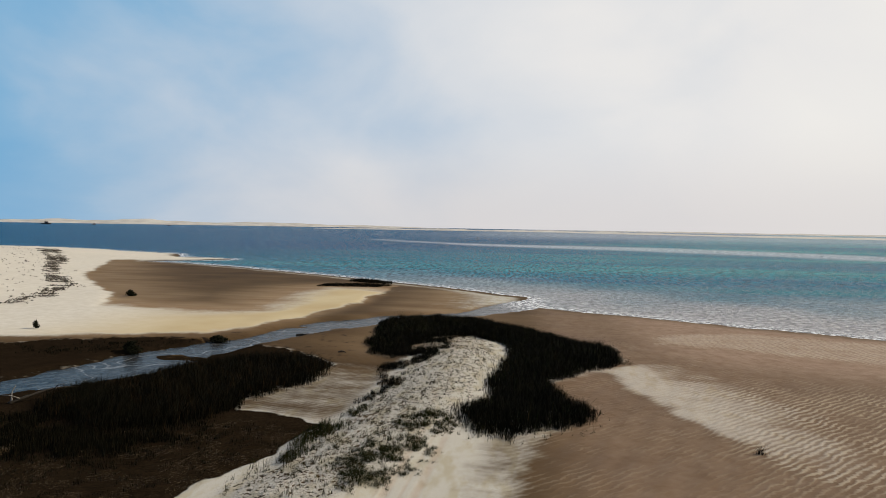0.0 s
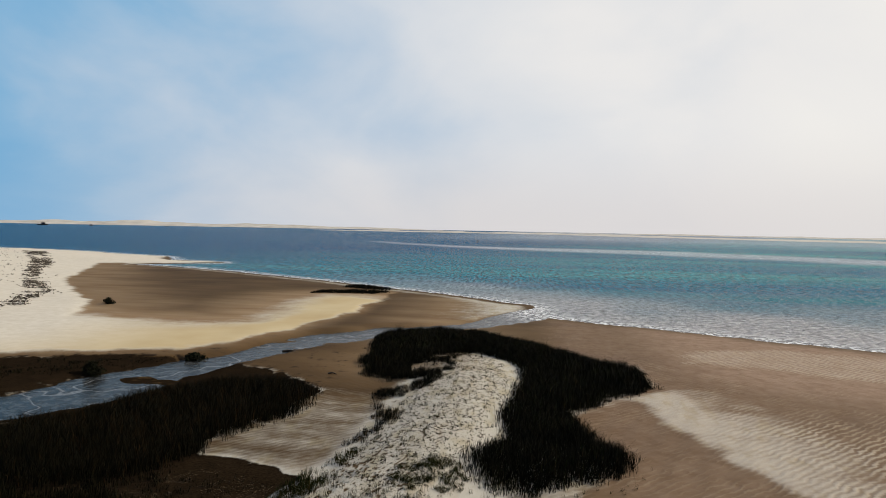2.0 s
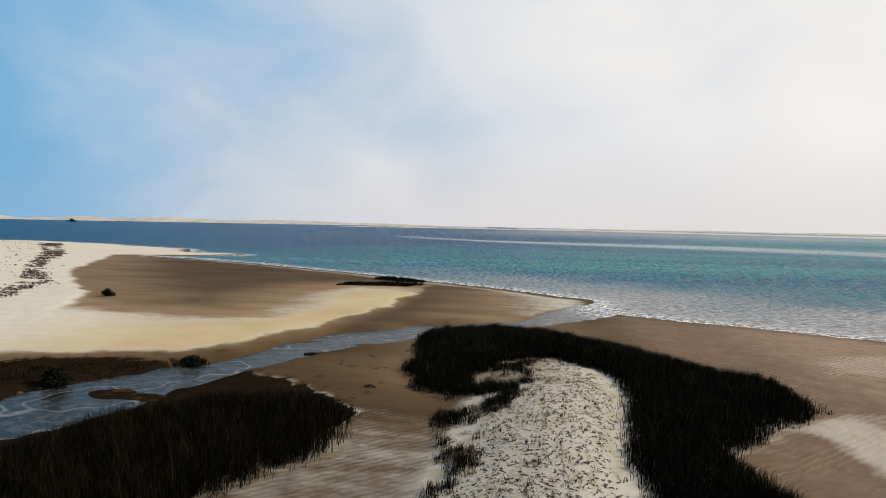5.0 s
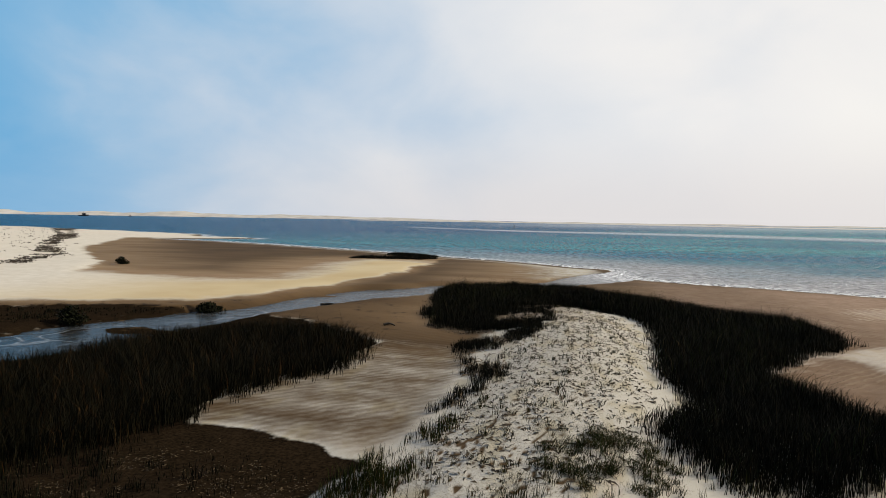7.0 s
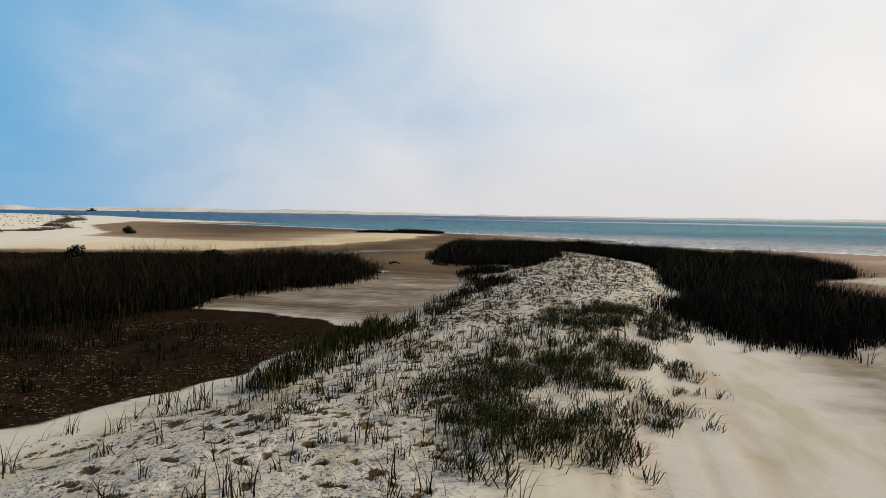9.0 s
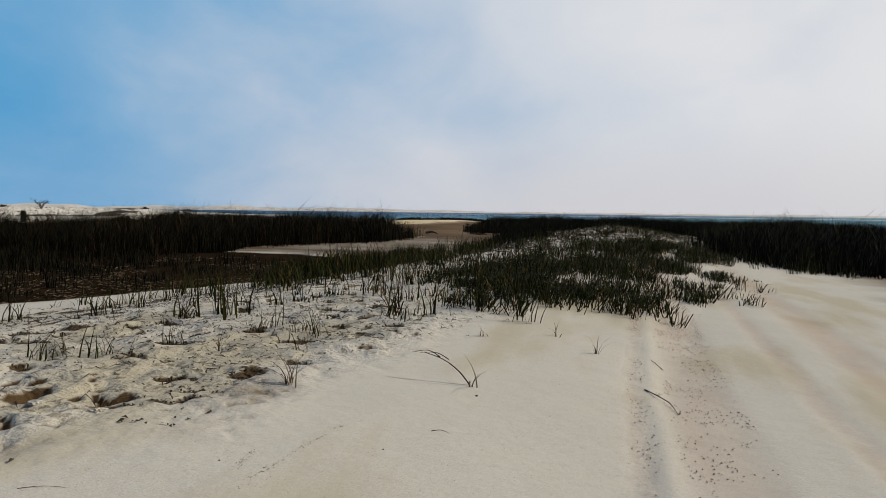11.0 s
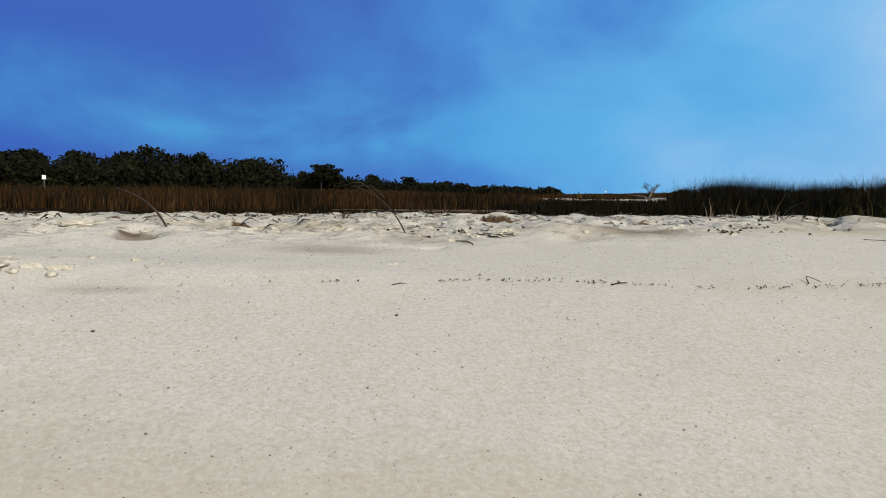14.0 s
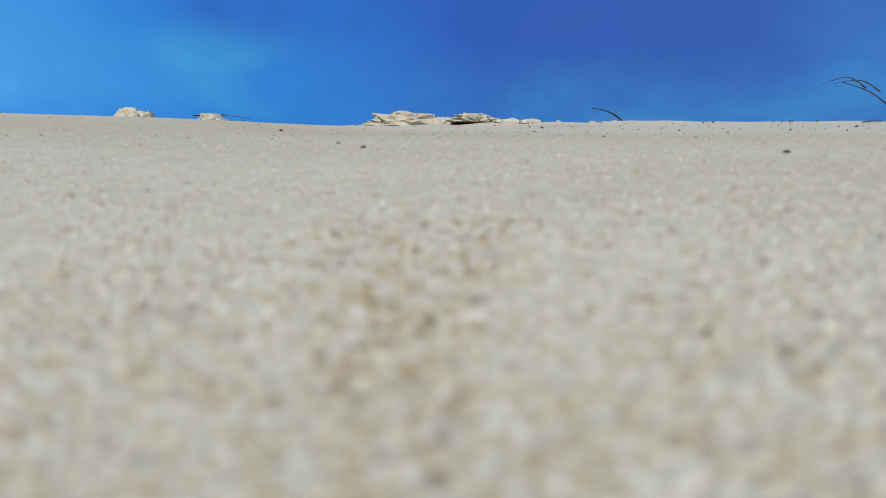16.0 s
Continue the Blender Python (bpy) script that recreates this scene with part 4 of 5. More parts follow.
litter("plant_litter", [(-2.0, 35), (-0.5, 38.5), (1.0, 43), (1.6, 54), (2.6, 65), (4.2, 67), (7, 60), (6.3, 50), (5.6, 43), (4.6, 36.5), (3.2, 33.8), (2.4, 32), (2.0, 30), (1.8, 28.6), (0, 27.5), (-1.6, 31)], 60000,
       0.09, 0.007, TWIG, "dark bits of dead grass on trampled sand", 20, clump=0.15, lump=0.5)
litter("plant_litter", [(-1.8, 34), (-0.4, 36.5), (1.6, 36), (2.4, 33), (2.25, 30), (2.1, 28.5), (0.3, 27.6), (-1.4, 31)], 650000,
       0.028, 0.010, DEBRIS, "dark flakes of dead plants in footprints", 25, clump=0.1, lift=0.006, lump=0.8, hollow=True, curl=0.06)
litter("plant_litter", [(0.6, 42), (1.6, 50), (2.4, 58), (3.4, 66.5), (5.6, 66), (7.4, 61), (7.4, 57), (6.2, 51), (6.2, 46), (5.6, 42), (4.2, 40), (1.5, 40)], 7000,
       0.24, 0.05, DEBRIS, "dark flattened stems on the trampled ridge", 26, edge=0.5, lift=0.012, curl=0.12)
litter("plant_litter", MARSH_ARM, 16000, 0.4, 0.06, STRAW, "brown matted stems under the ragged cordgrass", 27, clump=0.1, edge=0.5, lift=0.03)
litter("mud_crumbs", [(-2.2, 35), (-1.4, 38), (-1.2, 41), (-4, 42.6), (-8, 40), (-12, 35), (-9, 28), (-5, 29)], 30000, 0.10, 0.012, STRAW, "pale broken stems strewn over brown mud", 28, clump=0.1, lump=0.8, lift=0.008, curl=0.05)
TIDE_LINE = [(2.575, 29.1), (2.561, 29.17), (2.56, 29.28), (2.55, 29.42), (2.563, 29.53), (2.60, 29.625), (2.645, 29.72), (2.66, 29.84), (2.67, 30.02), (2.668, 30.27), (2.68, 30.42), (2.66, 30.6), (2.63, 30.85), (2.60, 31.0)]
SIDE_LINE = [(2.67, 30.42), (2.69, 30.7), (2.711, 30.99), (2.764, 31.30)]
for line, many in ((TIDE_LINE, 60000), (SIDE_LINE, 30000)):
    litter("shore_debris", [(a + 0.012, b) for a, b in line] + [(a - 0.012, b) for a, b in line[::-1]], many * 2, 0.007, 0.003, TWIG,
           "thin line of dark crumbs left by the tide", 21, edge=0.012, lift=0.002, warp=0.03, clump=0.35, lump=0.12)
for off, wide_by in ((3.77, 0.05), (4.06, 0.17)):
    litter("track_crumbs", [(off - wide_by, 30.2), (off - wide_by + 0.02, 32.5), (off - wide_by + 0.2, 36.5), (off + wide_by + 0.2, 36.5), (off + wide_by + 0.02, 32.5), (off + wide_by, 30.2)], 26000, 0.012, 0.006, STRAW,
           "coarse brown grit pressed into a wheel track", 29, edge=0.03, lift=0.002, warp=0.03, clump=0.15, lump=0.2)
litter("sand_crumbs", [(1.5, 28.2), (1.6, 31), (3.0, 33), (4.5, 33), (3.5, 30.2), (3.0, 29.6), (2.95, 28.4), (2.6, 28)], 16000, 0.0036, 0.0018, TWIG, "scattered dark crumbs on smooth sand", 22, lift=0.0008, warp=0.1)
litter("wrack_line", [(-133, 196), (-97, 154), (-73, 119), (-55, 99.5), (-47, 85), (-44, 76), (-47, 75), (-51, 86), (-59, 99), (-77, 120), (-103, 154), (-138, 194)], 170000, 0.5, 0.16, DEBRIS,
       "dark seaweed wrack along a white beach", 23, clump=0.2, edge=1.0, lift=0.05)
litter("beach_debris", [(-44, 76), (-52, 98), (-75, 125), (-110, 170), (-160, 210), (-200, 150), (-90, 80), (-60, 68)], 5000, 0.7, 0.2, DEBRIS, "scattered dark wrack on white sand", 24,
       clump=0.1, edge=2.0, lift=0.05)


# ---- single plants and things near the landing place ----
def tuft_mesh(name, seed, blades, height, spread, lean, width, mat):
    rng = np.random.default_rng(seed)
    x, y = rng.normal(0, spread, blades), rng.normal(0, spread, blades)
    v, t = [], []
    for k in range(blades):
        n = 5
        a = rng.uniform(0, 2 * math.pi)
        h, l = height * rng.uniform(0.45, 1.1), lean * rng.uniform(0.2, 1.2)
        w = width * rng.uniform(0.6, 1.2)
        side = np.array([-math.sin(a), math.cos(a), 0]) * w / 2
        base = len(v)
        for i in range(n + 1):
            f = i / n
            p = np.array([x[k] + math.cos(a) * h * l * f * f, y[k] + math.sin(a) * h * l * f * f, -0.015 + h * (f - 0.35 * l * f * f)])
            tw = side * (1 - f * 0.92)
            v += [p - tw, p + tw]
        for i in range(n):
            b = base + 2 * i
            t += [(b, b + 1, b + 3), (b, b + 3, b + 2)]
    return fill_mesh(name, v, t, mat)


TUFTS = [tuft_mesh("grass_tuft", 100 + k, b, h, s, l, 0.011, DUNE) for k, (b, h, s, l) in
         enumerate([(14, 0.33, 0.045, 0.9), (9, 0.27, 0.035, 1.1), (20, 0.38, 0.06, 0.8), (6, 0.24, 0.02, 1.3), (4, 0.2, 0.015, 0.9), (11, 0.32, 0.05, 1.2)])]


def plant_tufts(poly, count, seed, label, group, scale=(0.7, 1.2), edge=0.3, kinds=6):
    rng = np.random.default_rng(seed)
    made = 0
    x, y, d = scatter(rng, poly, count * 12, edge)
    z = terrain(x, y)[0]
    for px, py, pz in list(zip(x, y, z))[:count]:
        ob = tagged(new("grass_tuft", TUFTS[int(rng.integers(kinds))]), label, "grass tuft", group)
        s = rng.uniform(*scale)
        ob.matrix_world = pose(px, py, pz, rng.uniform(-8, 8), rng.uniform(-8, 8), rng.uniform(0, 360)) @ Matrix.Diagonal((s, s, s * rng.uniform(0.8, 1.15), 1))


plant_tufts([(1.9, 33.0), (2.9, 32.8), (3.7, 34.3), (4.5, 36.5), (5.0, 39), (5.3, 42), (4.3, 43), (3, 42), (1.6, 38), (1.2, 35)], 165, 30,
            "green dune grass tuft on the sand ridge", "dune grass tufts", (0.8, 1.4))
plant_tufts([(-1.9, 34.6), (-1.6, 36.8), (-0.2, 39), (1.0, 42), (1.8, 40), (1.4, 36), (1.4, 33.4), (0.4, 32.8), (-0.8, 33.2)], 90, 31,
            "small green dune grass tuft in trampled sand", "ridge grass tufts", (0.8, 1.5))
plant_tufts([(5.5, 42), (6.2, 40.6), (8.4, 40.2), (10.5, 41.4), (12, 42.6), (12.8, 45), (11.5, 43), (9, 41.2), (6.6, 41.6)], 36, 32,
            "short dark grass tuft at the edge of a stand", "edge grass tufts", (0.6, 1.1))
plant_tufts([(0.7, 31.6), (2.0, 31.5), (2.6, 32.6), (1.5, 33.2), (0.4, 32.8)], 14, 33, "thin dune grass tuft in white sand", "ridge grass tufts", (0.4, 0.8))


def stem(name, points, radius, mat, parent=None, label="", sides=6, taper=0.7):
    """A tapered round stem through a few points."""
    bm = bmesh.new()
    pts = [Vector(p) for p in points]
    fine = []
    for a, b in zip(range(len(pts) - 1), range(1, len(pts))):
        p0, p1, p2, p3 = pts[max(a - 1, 0)], pts[a], pts[b], pts[min(b + 1, len(pts) - 1)]
        for i in range(4):
            t = i / 4
            fine.append(0.5 * ((2 * p1) + (p2 - p0) * t + (2 * p0 - 5 * p1 + 4 * p2 - p3) * t * t + (3 * p1 - p0 - 3 * p2 + p3) * t ** 3))
    fine.append(pts[-1])
    rings = []
    for i, p in enumerate(fine):
        along = (fine[min(i + 1, len(fine) - 1)] - fine[max(i - 1, 0)]).normalized()
        q = along.to_track_quat("Z", "Y")
        r = radius * (1 - taper * i / (len(fine) - 1)) * (1 + 0.15 * math.sin(i * 2.3))
        rings.append([bm.verts.new(p + q @ Vector((math.cos(k * 2 * math.pi / sides) * r, math.sin(k * 2 * math.pi / sides) * r, 0))) for k in range(sides)])
    for a, b in zip(rings, rings[1:]):
        for k in range(sides):
            bm.faces.new((a[k], a[(k + 1) % sides], b[(k + 1) % sides], b[k]))
    bm.faces.new(rings[0][::-1])
    bm.faces.new(rings[-1])
    for f in bm.faces:
        f.smooth = True
    return part(name, bm, mat, parent, label)


def on_sand(x, y, up=0.0):
    return (x, y, ground_z(x, y) + up)


def thing(name, x, y, label, category, group="", z=None):
    ob = new(name)
    ob.empty_display_size = 0.1
    ob.matrix_world = pose(x, y, ground_z(x, y) if z is None else z)
    return tagged(ob, label, category, group)


DARKSTEM = simple("dark_dry_stem", (0.012, 0.01, 0.007), (0.05, 0.036, 0.022), 40, 0.85)


def dead_stalk(x, y, rise, reach, turn, forks, label, radius=0.0022):
    """A dry arching grass stem with a forked seed head."""
    ob = thing("dry_stalk", x, y, label, "dead plant")
    c, s = math.cos(radians(turn)), math.sin(radians(turn))
    at = lambda f, u: (c * f * reach, s * f * reach, u * rise)
    stem("stem", [(0, 0, -0.02), at(0.28, 0.42), at(0.62, 0.80), at(1.0, 1.0)], radius, DARKSTEM, ob)
    for k in range(forks):
        f = 0.5 + 0.18 * k
        a = at(f, 0.80 + 0.07 * k)
        stem("leaf", [a, (a[0] + c * reach * 0.25, a[1] + s * reach * 0.25, a[2] + rise * 0.2), (a[0] + c * reach * 0.6, a[1] + s * reach * 0.6, a[2] + rise * (0.18 - 0.08 * k))],
             radius * 0.7, DARKSTEM, ob, taper=0.85)
    return ob


dead_stalk(1.94, 29.467, 0.125, 0.135, 262, 2, "dry arching grass stalk in white sand")
dead_stalk(1.95, 28.937, 0.088, 0.21, 221, 0, "thin dry stem leaning out of the sand", 0.003)
dead_stalk(2.16, 29.548, 0.006, 0.04, 250, 0, "short dry stem in trampled sand", 0.0018)
dead_stalk(2.18, 29.55, 0.008, 0.05, 275, 0, "short dry stem lying on the sand", 0.0018)


def arching_grass(x, y, seed, blades, height, lean, label):
    ob = tagged(new("dry_grass_clump", tuft_mesh("dry_grass_clump", seed, blades, height, 0.012, lean, 0.007, STRAW)), label, "grass tuft")
    ob.matrix_world = pose(x, y, ground_z(x, y), 0, 0, 40)
    return ob


arching_grass(2.40, 31.65, 301, 12, 0.26, 1.3, "dry arching grass clump on smooth sand")
ob = arching_grass(3.08, 32.03, 302, 5, 0.22, 1.6, "dry brown grass plant bent over the sand")
ob.matrix_world = pose(3.08, 32.03, ground_z(3.08, 32.03), 0, 0, 150)
dead_stalk(3.08, 32.03, 0.14, 0.22, 185, 2, "brown bent grass stalk on smooth sand", 0.004)
arching_grass(1.75, 32.15, 303, 8, 0.2, 1.0, "dry grass clump on trampled sand")
for gx, gy, sd in ((1.1, 31.1, 304), (0.3, 31.6, 305), (2.95, 33.0, 306), (3.35, 33.3, 307), (3.6, 33.0, 308), (1.45, 31.0, 309)):
    arching_grass(gx, gy, sd, 6, 0.16, 1.1, "small dry grass clump in the sand")


def twig(points, radius, label, knots=0, mat=None):
    """A dark twig lying on the sand, in world metres, with short side shoots."""
    x, y = points[0][0], points[0][1]
    ob = thing("twig", x, y, label, "twig")
    z0 = ob.matrix_world.translation.z
    radius *= 0.65
    pts = [(px - x, py - y, ground_z(px, py) + radius * 0.7 + up - z0) for px, py, up in points]
    stem("branch", pts, radius, mat or TWIG, ob)
    rng = random.Random(int(x * 1000))
    for k in range(knots):
        p = Vector(pts[rng.randrange(1, len(pts))])
        d = Vector((rng.uniform(-1, 1), rng.uniform(-1, 1), rng.uniform(0.1, 0.5))).normalized() * radius * 7
        stem("shoot", [p, p + d * 0.6, p + d], radius * 0.6, mat or TWIG, ob)
    return ob


twig([(2.588, 29.622, 0), (2.583, 29.64, 0.001), (2.58, 29.655, 0)], 0.0019, "short dark twig on the tide line", 2)
twig([(2.563, 29.29, 0), (2.56, 29.30, 0.001), (2.556, 29.312, 0)], 0.0014, "tiny dark twig on the tide line", 1)
twig([(2.63, 29.95, 0), (2.61, 29.965, 0.006), (2.625, 29.98, 0)], 0.0018, "curled dark twig on smooth sand", 0)
twig([(3.83, 32.46, 0), (3.88, 32.36, 0.008), (3.93, 32.28, 0.01), (3.95, 32.16, 0)], 0.0045, "knotty dark twig in a wheel track", 7)
twig([(3.95, 32.95, 0), (3.92, 33.03, 0.004), (3.9, 33.08, 0)], 0.003, "dark twig on packed sand", 2)
twig([(2.98, 30.66, 0), (2.99, 30.72, 0.004), (2.97, 30.77, 0)], 0.0025, "small bent twig on smooth sand", 0)
twig([(3.09, 30.62, 0), (3.12, 30.64, 0.003), (3.15, 30.68, 0.001)], 0.0022, "small dark twig on smooth sand", 0)
twig([(2.84, 30.42, 0), (2.87, 30.41, 0.002), (2.90, 30.42, 0)], 0.0016, "thin dark twig on smooth sand", 0)
twig([(2.2, 30.55, 0), (2.25, 30.58, 0.002), (2.30, 30.60, 0)], 0.0014, "straight thin stem on the sand", 0)
twig([(3.05, 31.43, 0), (3.08, 31.45, 0.002), (3.11, 31.44, 0)], 0.002, "short dark stem on smooth sand", 0)
# root across the hollow beside the landing place
twig([(2.944, 29.824, 0.0), (2.935, 29.898, 0.003), (2.948, 29.953, 0.004), (3.002, 29.973, 0.002), (3.042, 29.995, 0.001), (3.08, 30.031, 0.0), (3.13, 30.05, 0.0), (3.19, 30.07, 0.0)], 0.0022, "dark arching root on smooth sand", 10)


def pebble(x, y, size, label, seed, mat=TWIG):
    bm = bmesh.new()
    bmesh.ops.create_icosphere(bm, subdivisions=2, radius=size)
    for v in bm.verts:
        v.co *= 1 + 0.25 * noise.noise(v.co / size * 1.3 + Vector((seed, 0, 0)))
        v.co.z *= 0.6
    for f in bm.faces:
        f.smooth = True
    ob = part("pebble", bm, mat)
    ob.matrix_world = pose(x, y, ground_z(x, y) + size * 0.3, 0, 0, seed * 40)
    return tagged(ob, label, "pebble", "pebbles on the sand")


for k, (px, py, sz) in enumerate([(3.271, 29.032, 0.0011), (3.235, 28.996, 0.0009), (3.256, 29.179, 0.0011), (3.122, 29.095, 0.0009), (2.999, 28.774, 0.0018), (2.701, 29.267, 0.0018), (2.68, 30.52, 0.004), (2.66, 30.6, 0.0035),
                                  (3.12, 31.9, 0.006), (2.95, 31.2, 0.003), (2.55, 30.9, 0.003), (3.3, 30.9, 0.003), (2.9, 29.8, 0.002), (2.75, 28.95, 0.002)]):
    pebble(px, py, sz, "small dark pebble on pale sand", k + 1)


def clod(x, y, size, seed, label, z=None):
    """A heap of trampled, crusted sand."""
    bm = bmesh.new()
    bmesh.ops.create_icosphere(bm, subdivisions=4 if size[1] > 0.045 else 3 if size[1] > 0.02 else 2, radius=1.0)
    off = Vector((seed * 3.1, seed * 1.7, 0))
    for v in bm.verts:
        d = v.co.normalized()
        k = 1 + 0.35 * noise.noise(d * 1.6 + off) + 0.34 * noise.noise(d * 4.5 + off) + 0.24 * noise.noise(d * 11 + off) + 0.12 * noise.noise(d * 23 + off)
        v.co = Vector((d.x * size[0] * k, d.y * size[1] * k, max(d.z, -0.25) * size[2] * k))
    ob = part("sand_clod", bm, CLOD)
    ob.matrix_world = pose(x, y, (ground_z(x, y) if z is None else z) - size[2] * 0.1, 0, 0, seed * 37)
    return tagged(ob, label, "sand clod", "sand clods")


clod(2.52, 28.66, (0.03, 0.07, 0.019), 1, "crusted sand clod on the ridge crest")
clod(2.50, 28.77, (0.025, 0.06, 0.012), 2, "low crusted sand heap on the ridge crest")
clod(2.72, 28.42, (0.02, 0.034, 0.016), 3, "small sand clod with dark litter")
clod(2.76, 28.30, (0.03, 0.035, 0.024), 4, "small sand heap on the ridge")
clod(2.02, 29.66, (0.06, 0.05, 0.012), 5, "sand heap on the trampled ridge")
twig([(2.70, 28.36, 0.012), (2.705, 28.42, 0.014), (2.69, 28.47, 0.010)], 0.0018, "dark twig stuck to a sand clod", 2)
twig([(2.66, 28.52, 0.002), (2.65, 28.54, 0.003), (2.64, 28.56, 0.002)], 0.001, "thin dark twig on the ridge crest", 1)
rng = random.Random(9)
for k in range(16):
    f = rng.random()
    sz = rng.uniform(0.003, 0.007)
    clod(2.46 + rng.uniform(-0.05, 0.06), 28.3 + 1.15 * f, (sz, sz * rng.uniform(0.9, 2.4), sz * rng.uniform(0.4, 0.75)), 100 + k, "small crumb of crusted sand on the crest")
for k in range(9):
    sz = rng.uniform(0.007, 0.013)
    clod(2.50 + rng.uniform(-0.03, 0.03), rng.uniform(28.60, 28.86), (sz, sz * rng.uniform(1.0, 2.0), sz * rng.uniform(0.6, 0.9)), 160 + k, "lump of crusted sand on a low heap")
rng = random.Random(12)
crest = [(rng.uniform(1.6, 2.08), rng.uniform(27.8, 30.4)) for k in range(80)]
for k, ((cx, cy), cz) in enumerate(zip(crest, ground_many(crest))):
    sz = rng.uniform(0.005, 0.015)
    clod(cx, cy, (sz, sz * rng.uniform(0.9, 1.8), sz * rng.uniform(0.5, 0.85)), 200 + k, "crumbling lump of sand on the ridge crest", cz - sz * 0.15)
rng = random.Random(7)
heaps = [(rng.uniform(0.2, 2.05), rng.uniform(28.6, 32.2)) for k in range(70)]
for k, ((cx, cy), cz) in enumerate(zip(heaps, ground_many(heaps))):
    sz = rng.uniform(0.008, 0.026)
    clod(cx, cy, (sz, sz * rng.uniform(0.8, 1.6), sz * rng.uniform(0.25, 0.5)), 10 + k, "trampled sand clod on the ridge", cz)


def sand_grains(name, count, near, far, size, mat, label, seed, low=-200, high=-15):
    """Single grains lying about the landing place, each a small uneven stone, thinning outwards."""
    rng = np.random.default_rng(seed)
    bm = bmesh.new()
    bmesh.ops.create_icosphere(bm, subdivisions=1, radius=1.0)
    shape = np.array([v.co[:] for v in bm.verts])
    faces = np.array([[v.index for v in f.verts] for f in bm.faces])
    bm.free()
    az, r = np.radians(rng.uniform(low, high, count)), near * (far / near) ** (rng.random(count) ** 0.62)
    x, y = LANDING[0] - 0.01 + r * np.sin(az), LANDING[1] - 0.01 + r * np.cos(az)
    z = terrain(x, y)[0]
    rad = size * rng.uniform(0.55, 1.25, (count, 1, 1)) * rng.uniform(0.75, 1.2, (count, 1, 3)) * np.array([1, 1, 0.62])
    verts = shape[None] * rad * rng.uniform(0.85, 1.15, (count, len(shape), 1)) + np.stack([x, y, z - size * 0.18], 1)[:, None]
    tris = (np.arange(count)[:, None, None] * len(shape) + faces[None]).reshape(-1, 3)
    me = fill_mesh(name, verts.reshape(-1, 3), tris, mat)
    me.polygons.foreach_set("use_smooth", np.ones(len(tris), bool))
    return tagged(new(name, me), label, "sand grains", kind="stuff")


def grain_material(name, stops):
    m, t, p = material(name)
    info = node(t, "ShaderNodeNewGeometry")
    r = ramp(t, stops)
    t.links.new(info.outputs["Random Per Island"], r.inputs[0])
    n = noise_node(t, 900, 2, 0.5)
    t.links.new(mix(t, 0.25, r.outputs[0], mix(t, n.outputs[0], (0.25, 0.2, 0.12), (0.6, 0.58, 0.54))), p.inputs["Base Color"])
    p.inputs["Roughness"].default_value = 0.6
    p.inputs["Specular IOR Level"].default_value = 0.2
    return m


GRAIN = grain_material("quartz_grains", [(0.0, (0.10, 0.08, 0.06)), (0.03, (0.26, 0.18, 0.09)), (0.14, (0.31, 0.265, 0.17)), (0.3, (0.33, 0.30, 0.22)), (0.42, (0.345, 0.325, 0.27)),
                                         (0.85, (0.385, 0.37, 0.33)), (1.0, (0.50, 0.495, 0.475))])
sand_grains("sand_grains", 34000, 0.007, 0.6, 0.0006, GRAIN, "coarse quartz sand grains on the beach", 81)
AMBER = grain_material("amber_grains", [(0.0, (0.05, 0.032, 0.02)), (0.3, (0.15, 0.09, 0.04)), (0.7, (0.25, 0.185, 0.085)), (1.0, (0.34, 0.28, 0.16))])
sand_grains("amber_grains", 900, 0.02, 0.5, 0.0007, AMBER, "brown and amber grains among pale sand", 83)
sand_grains("amber_grains", 420, 0.012, 0.08, 0.0007, AMBER, "yellow brown grains in a stained patch of sand", 84, -126, -104)
sand_grains("dark_grains", 1500, 0.3, 2.2, 0.0009, TWIG, "single dark grains among pale sand", 82)


# ---- shrubs, driftwood, trees ----
def leaf_cloud(name, seed, blobs, per, leaf, mat):
    """A crown of many small leaves in lumps (centre, radii)."""
    rng = np.random.default_rng(seed)
    v, t = [], []
    for cx, cy, cz, rx, ry, rz in blobs:
        d = rng.normal(size=(per, 3))
        d /= np.linalg.norm(d, axis=1)[:, None]
        p = np.array([cx, cy, cz]) + d * np.array([rx, ry, rz]) * rng.uniform(0.55, 1.08, (per, 1))
        a = rng.normal(size=(per, 3))
        a /= np.linalg.norm(a, axis=1)[:, None]
        b = np.cross(a, rng.normal(size=(per, 3)))
        b /= np.linalg.norm(b, axis=1)[:, None]
        s = leaf * rng.uniform(0.5, 1.2, (per, 1))
        base = len(v) * 1
        quad = np.stack([p - a * s, p + b * s * 0.5, p + a * s, p - b * s * 0.5], 1).reshape(-1, 3)
        v.extend(quad)
        k = base + np.arange(per)[:, None, None] * 4
        t.extend((k + np.array([[0, 1, 2], [0, 2, 3]])[None]).reshape(-1, 3))
    return fill_mesh(name, np.array(v), np.array(t), mat)


def crown_blobs(seed, w, h, base, count):
    r = random.Random(seed)
    out = []
    for k in range(count):
        a, f = r.uniform(0, 2 * math.pi), (k + r.random()) / count
        env = math.sin(math.pi * (0.25 + 0.50 * f)) * r.uniform(0.75, 1.1)
        q = r.uniform(0, 0.62) * env
        out.append((math.cos(a) * w * q, math.sin(a) * w * q, base + h * f * 0.9, w * r.uniform(0.3, 0.42) * env, w * r.uniform(0.3, 0.42) * env, h * r.uniform(0.12, 0.2)))
    return out


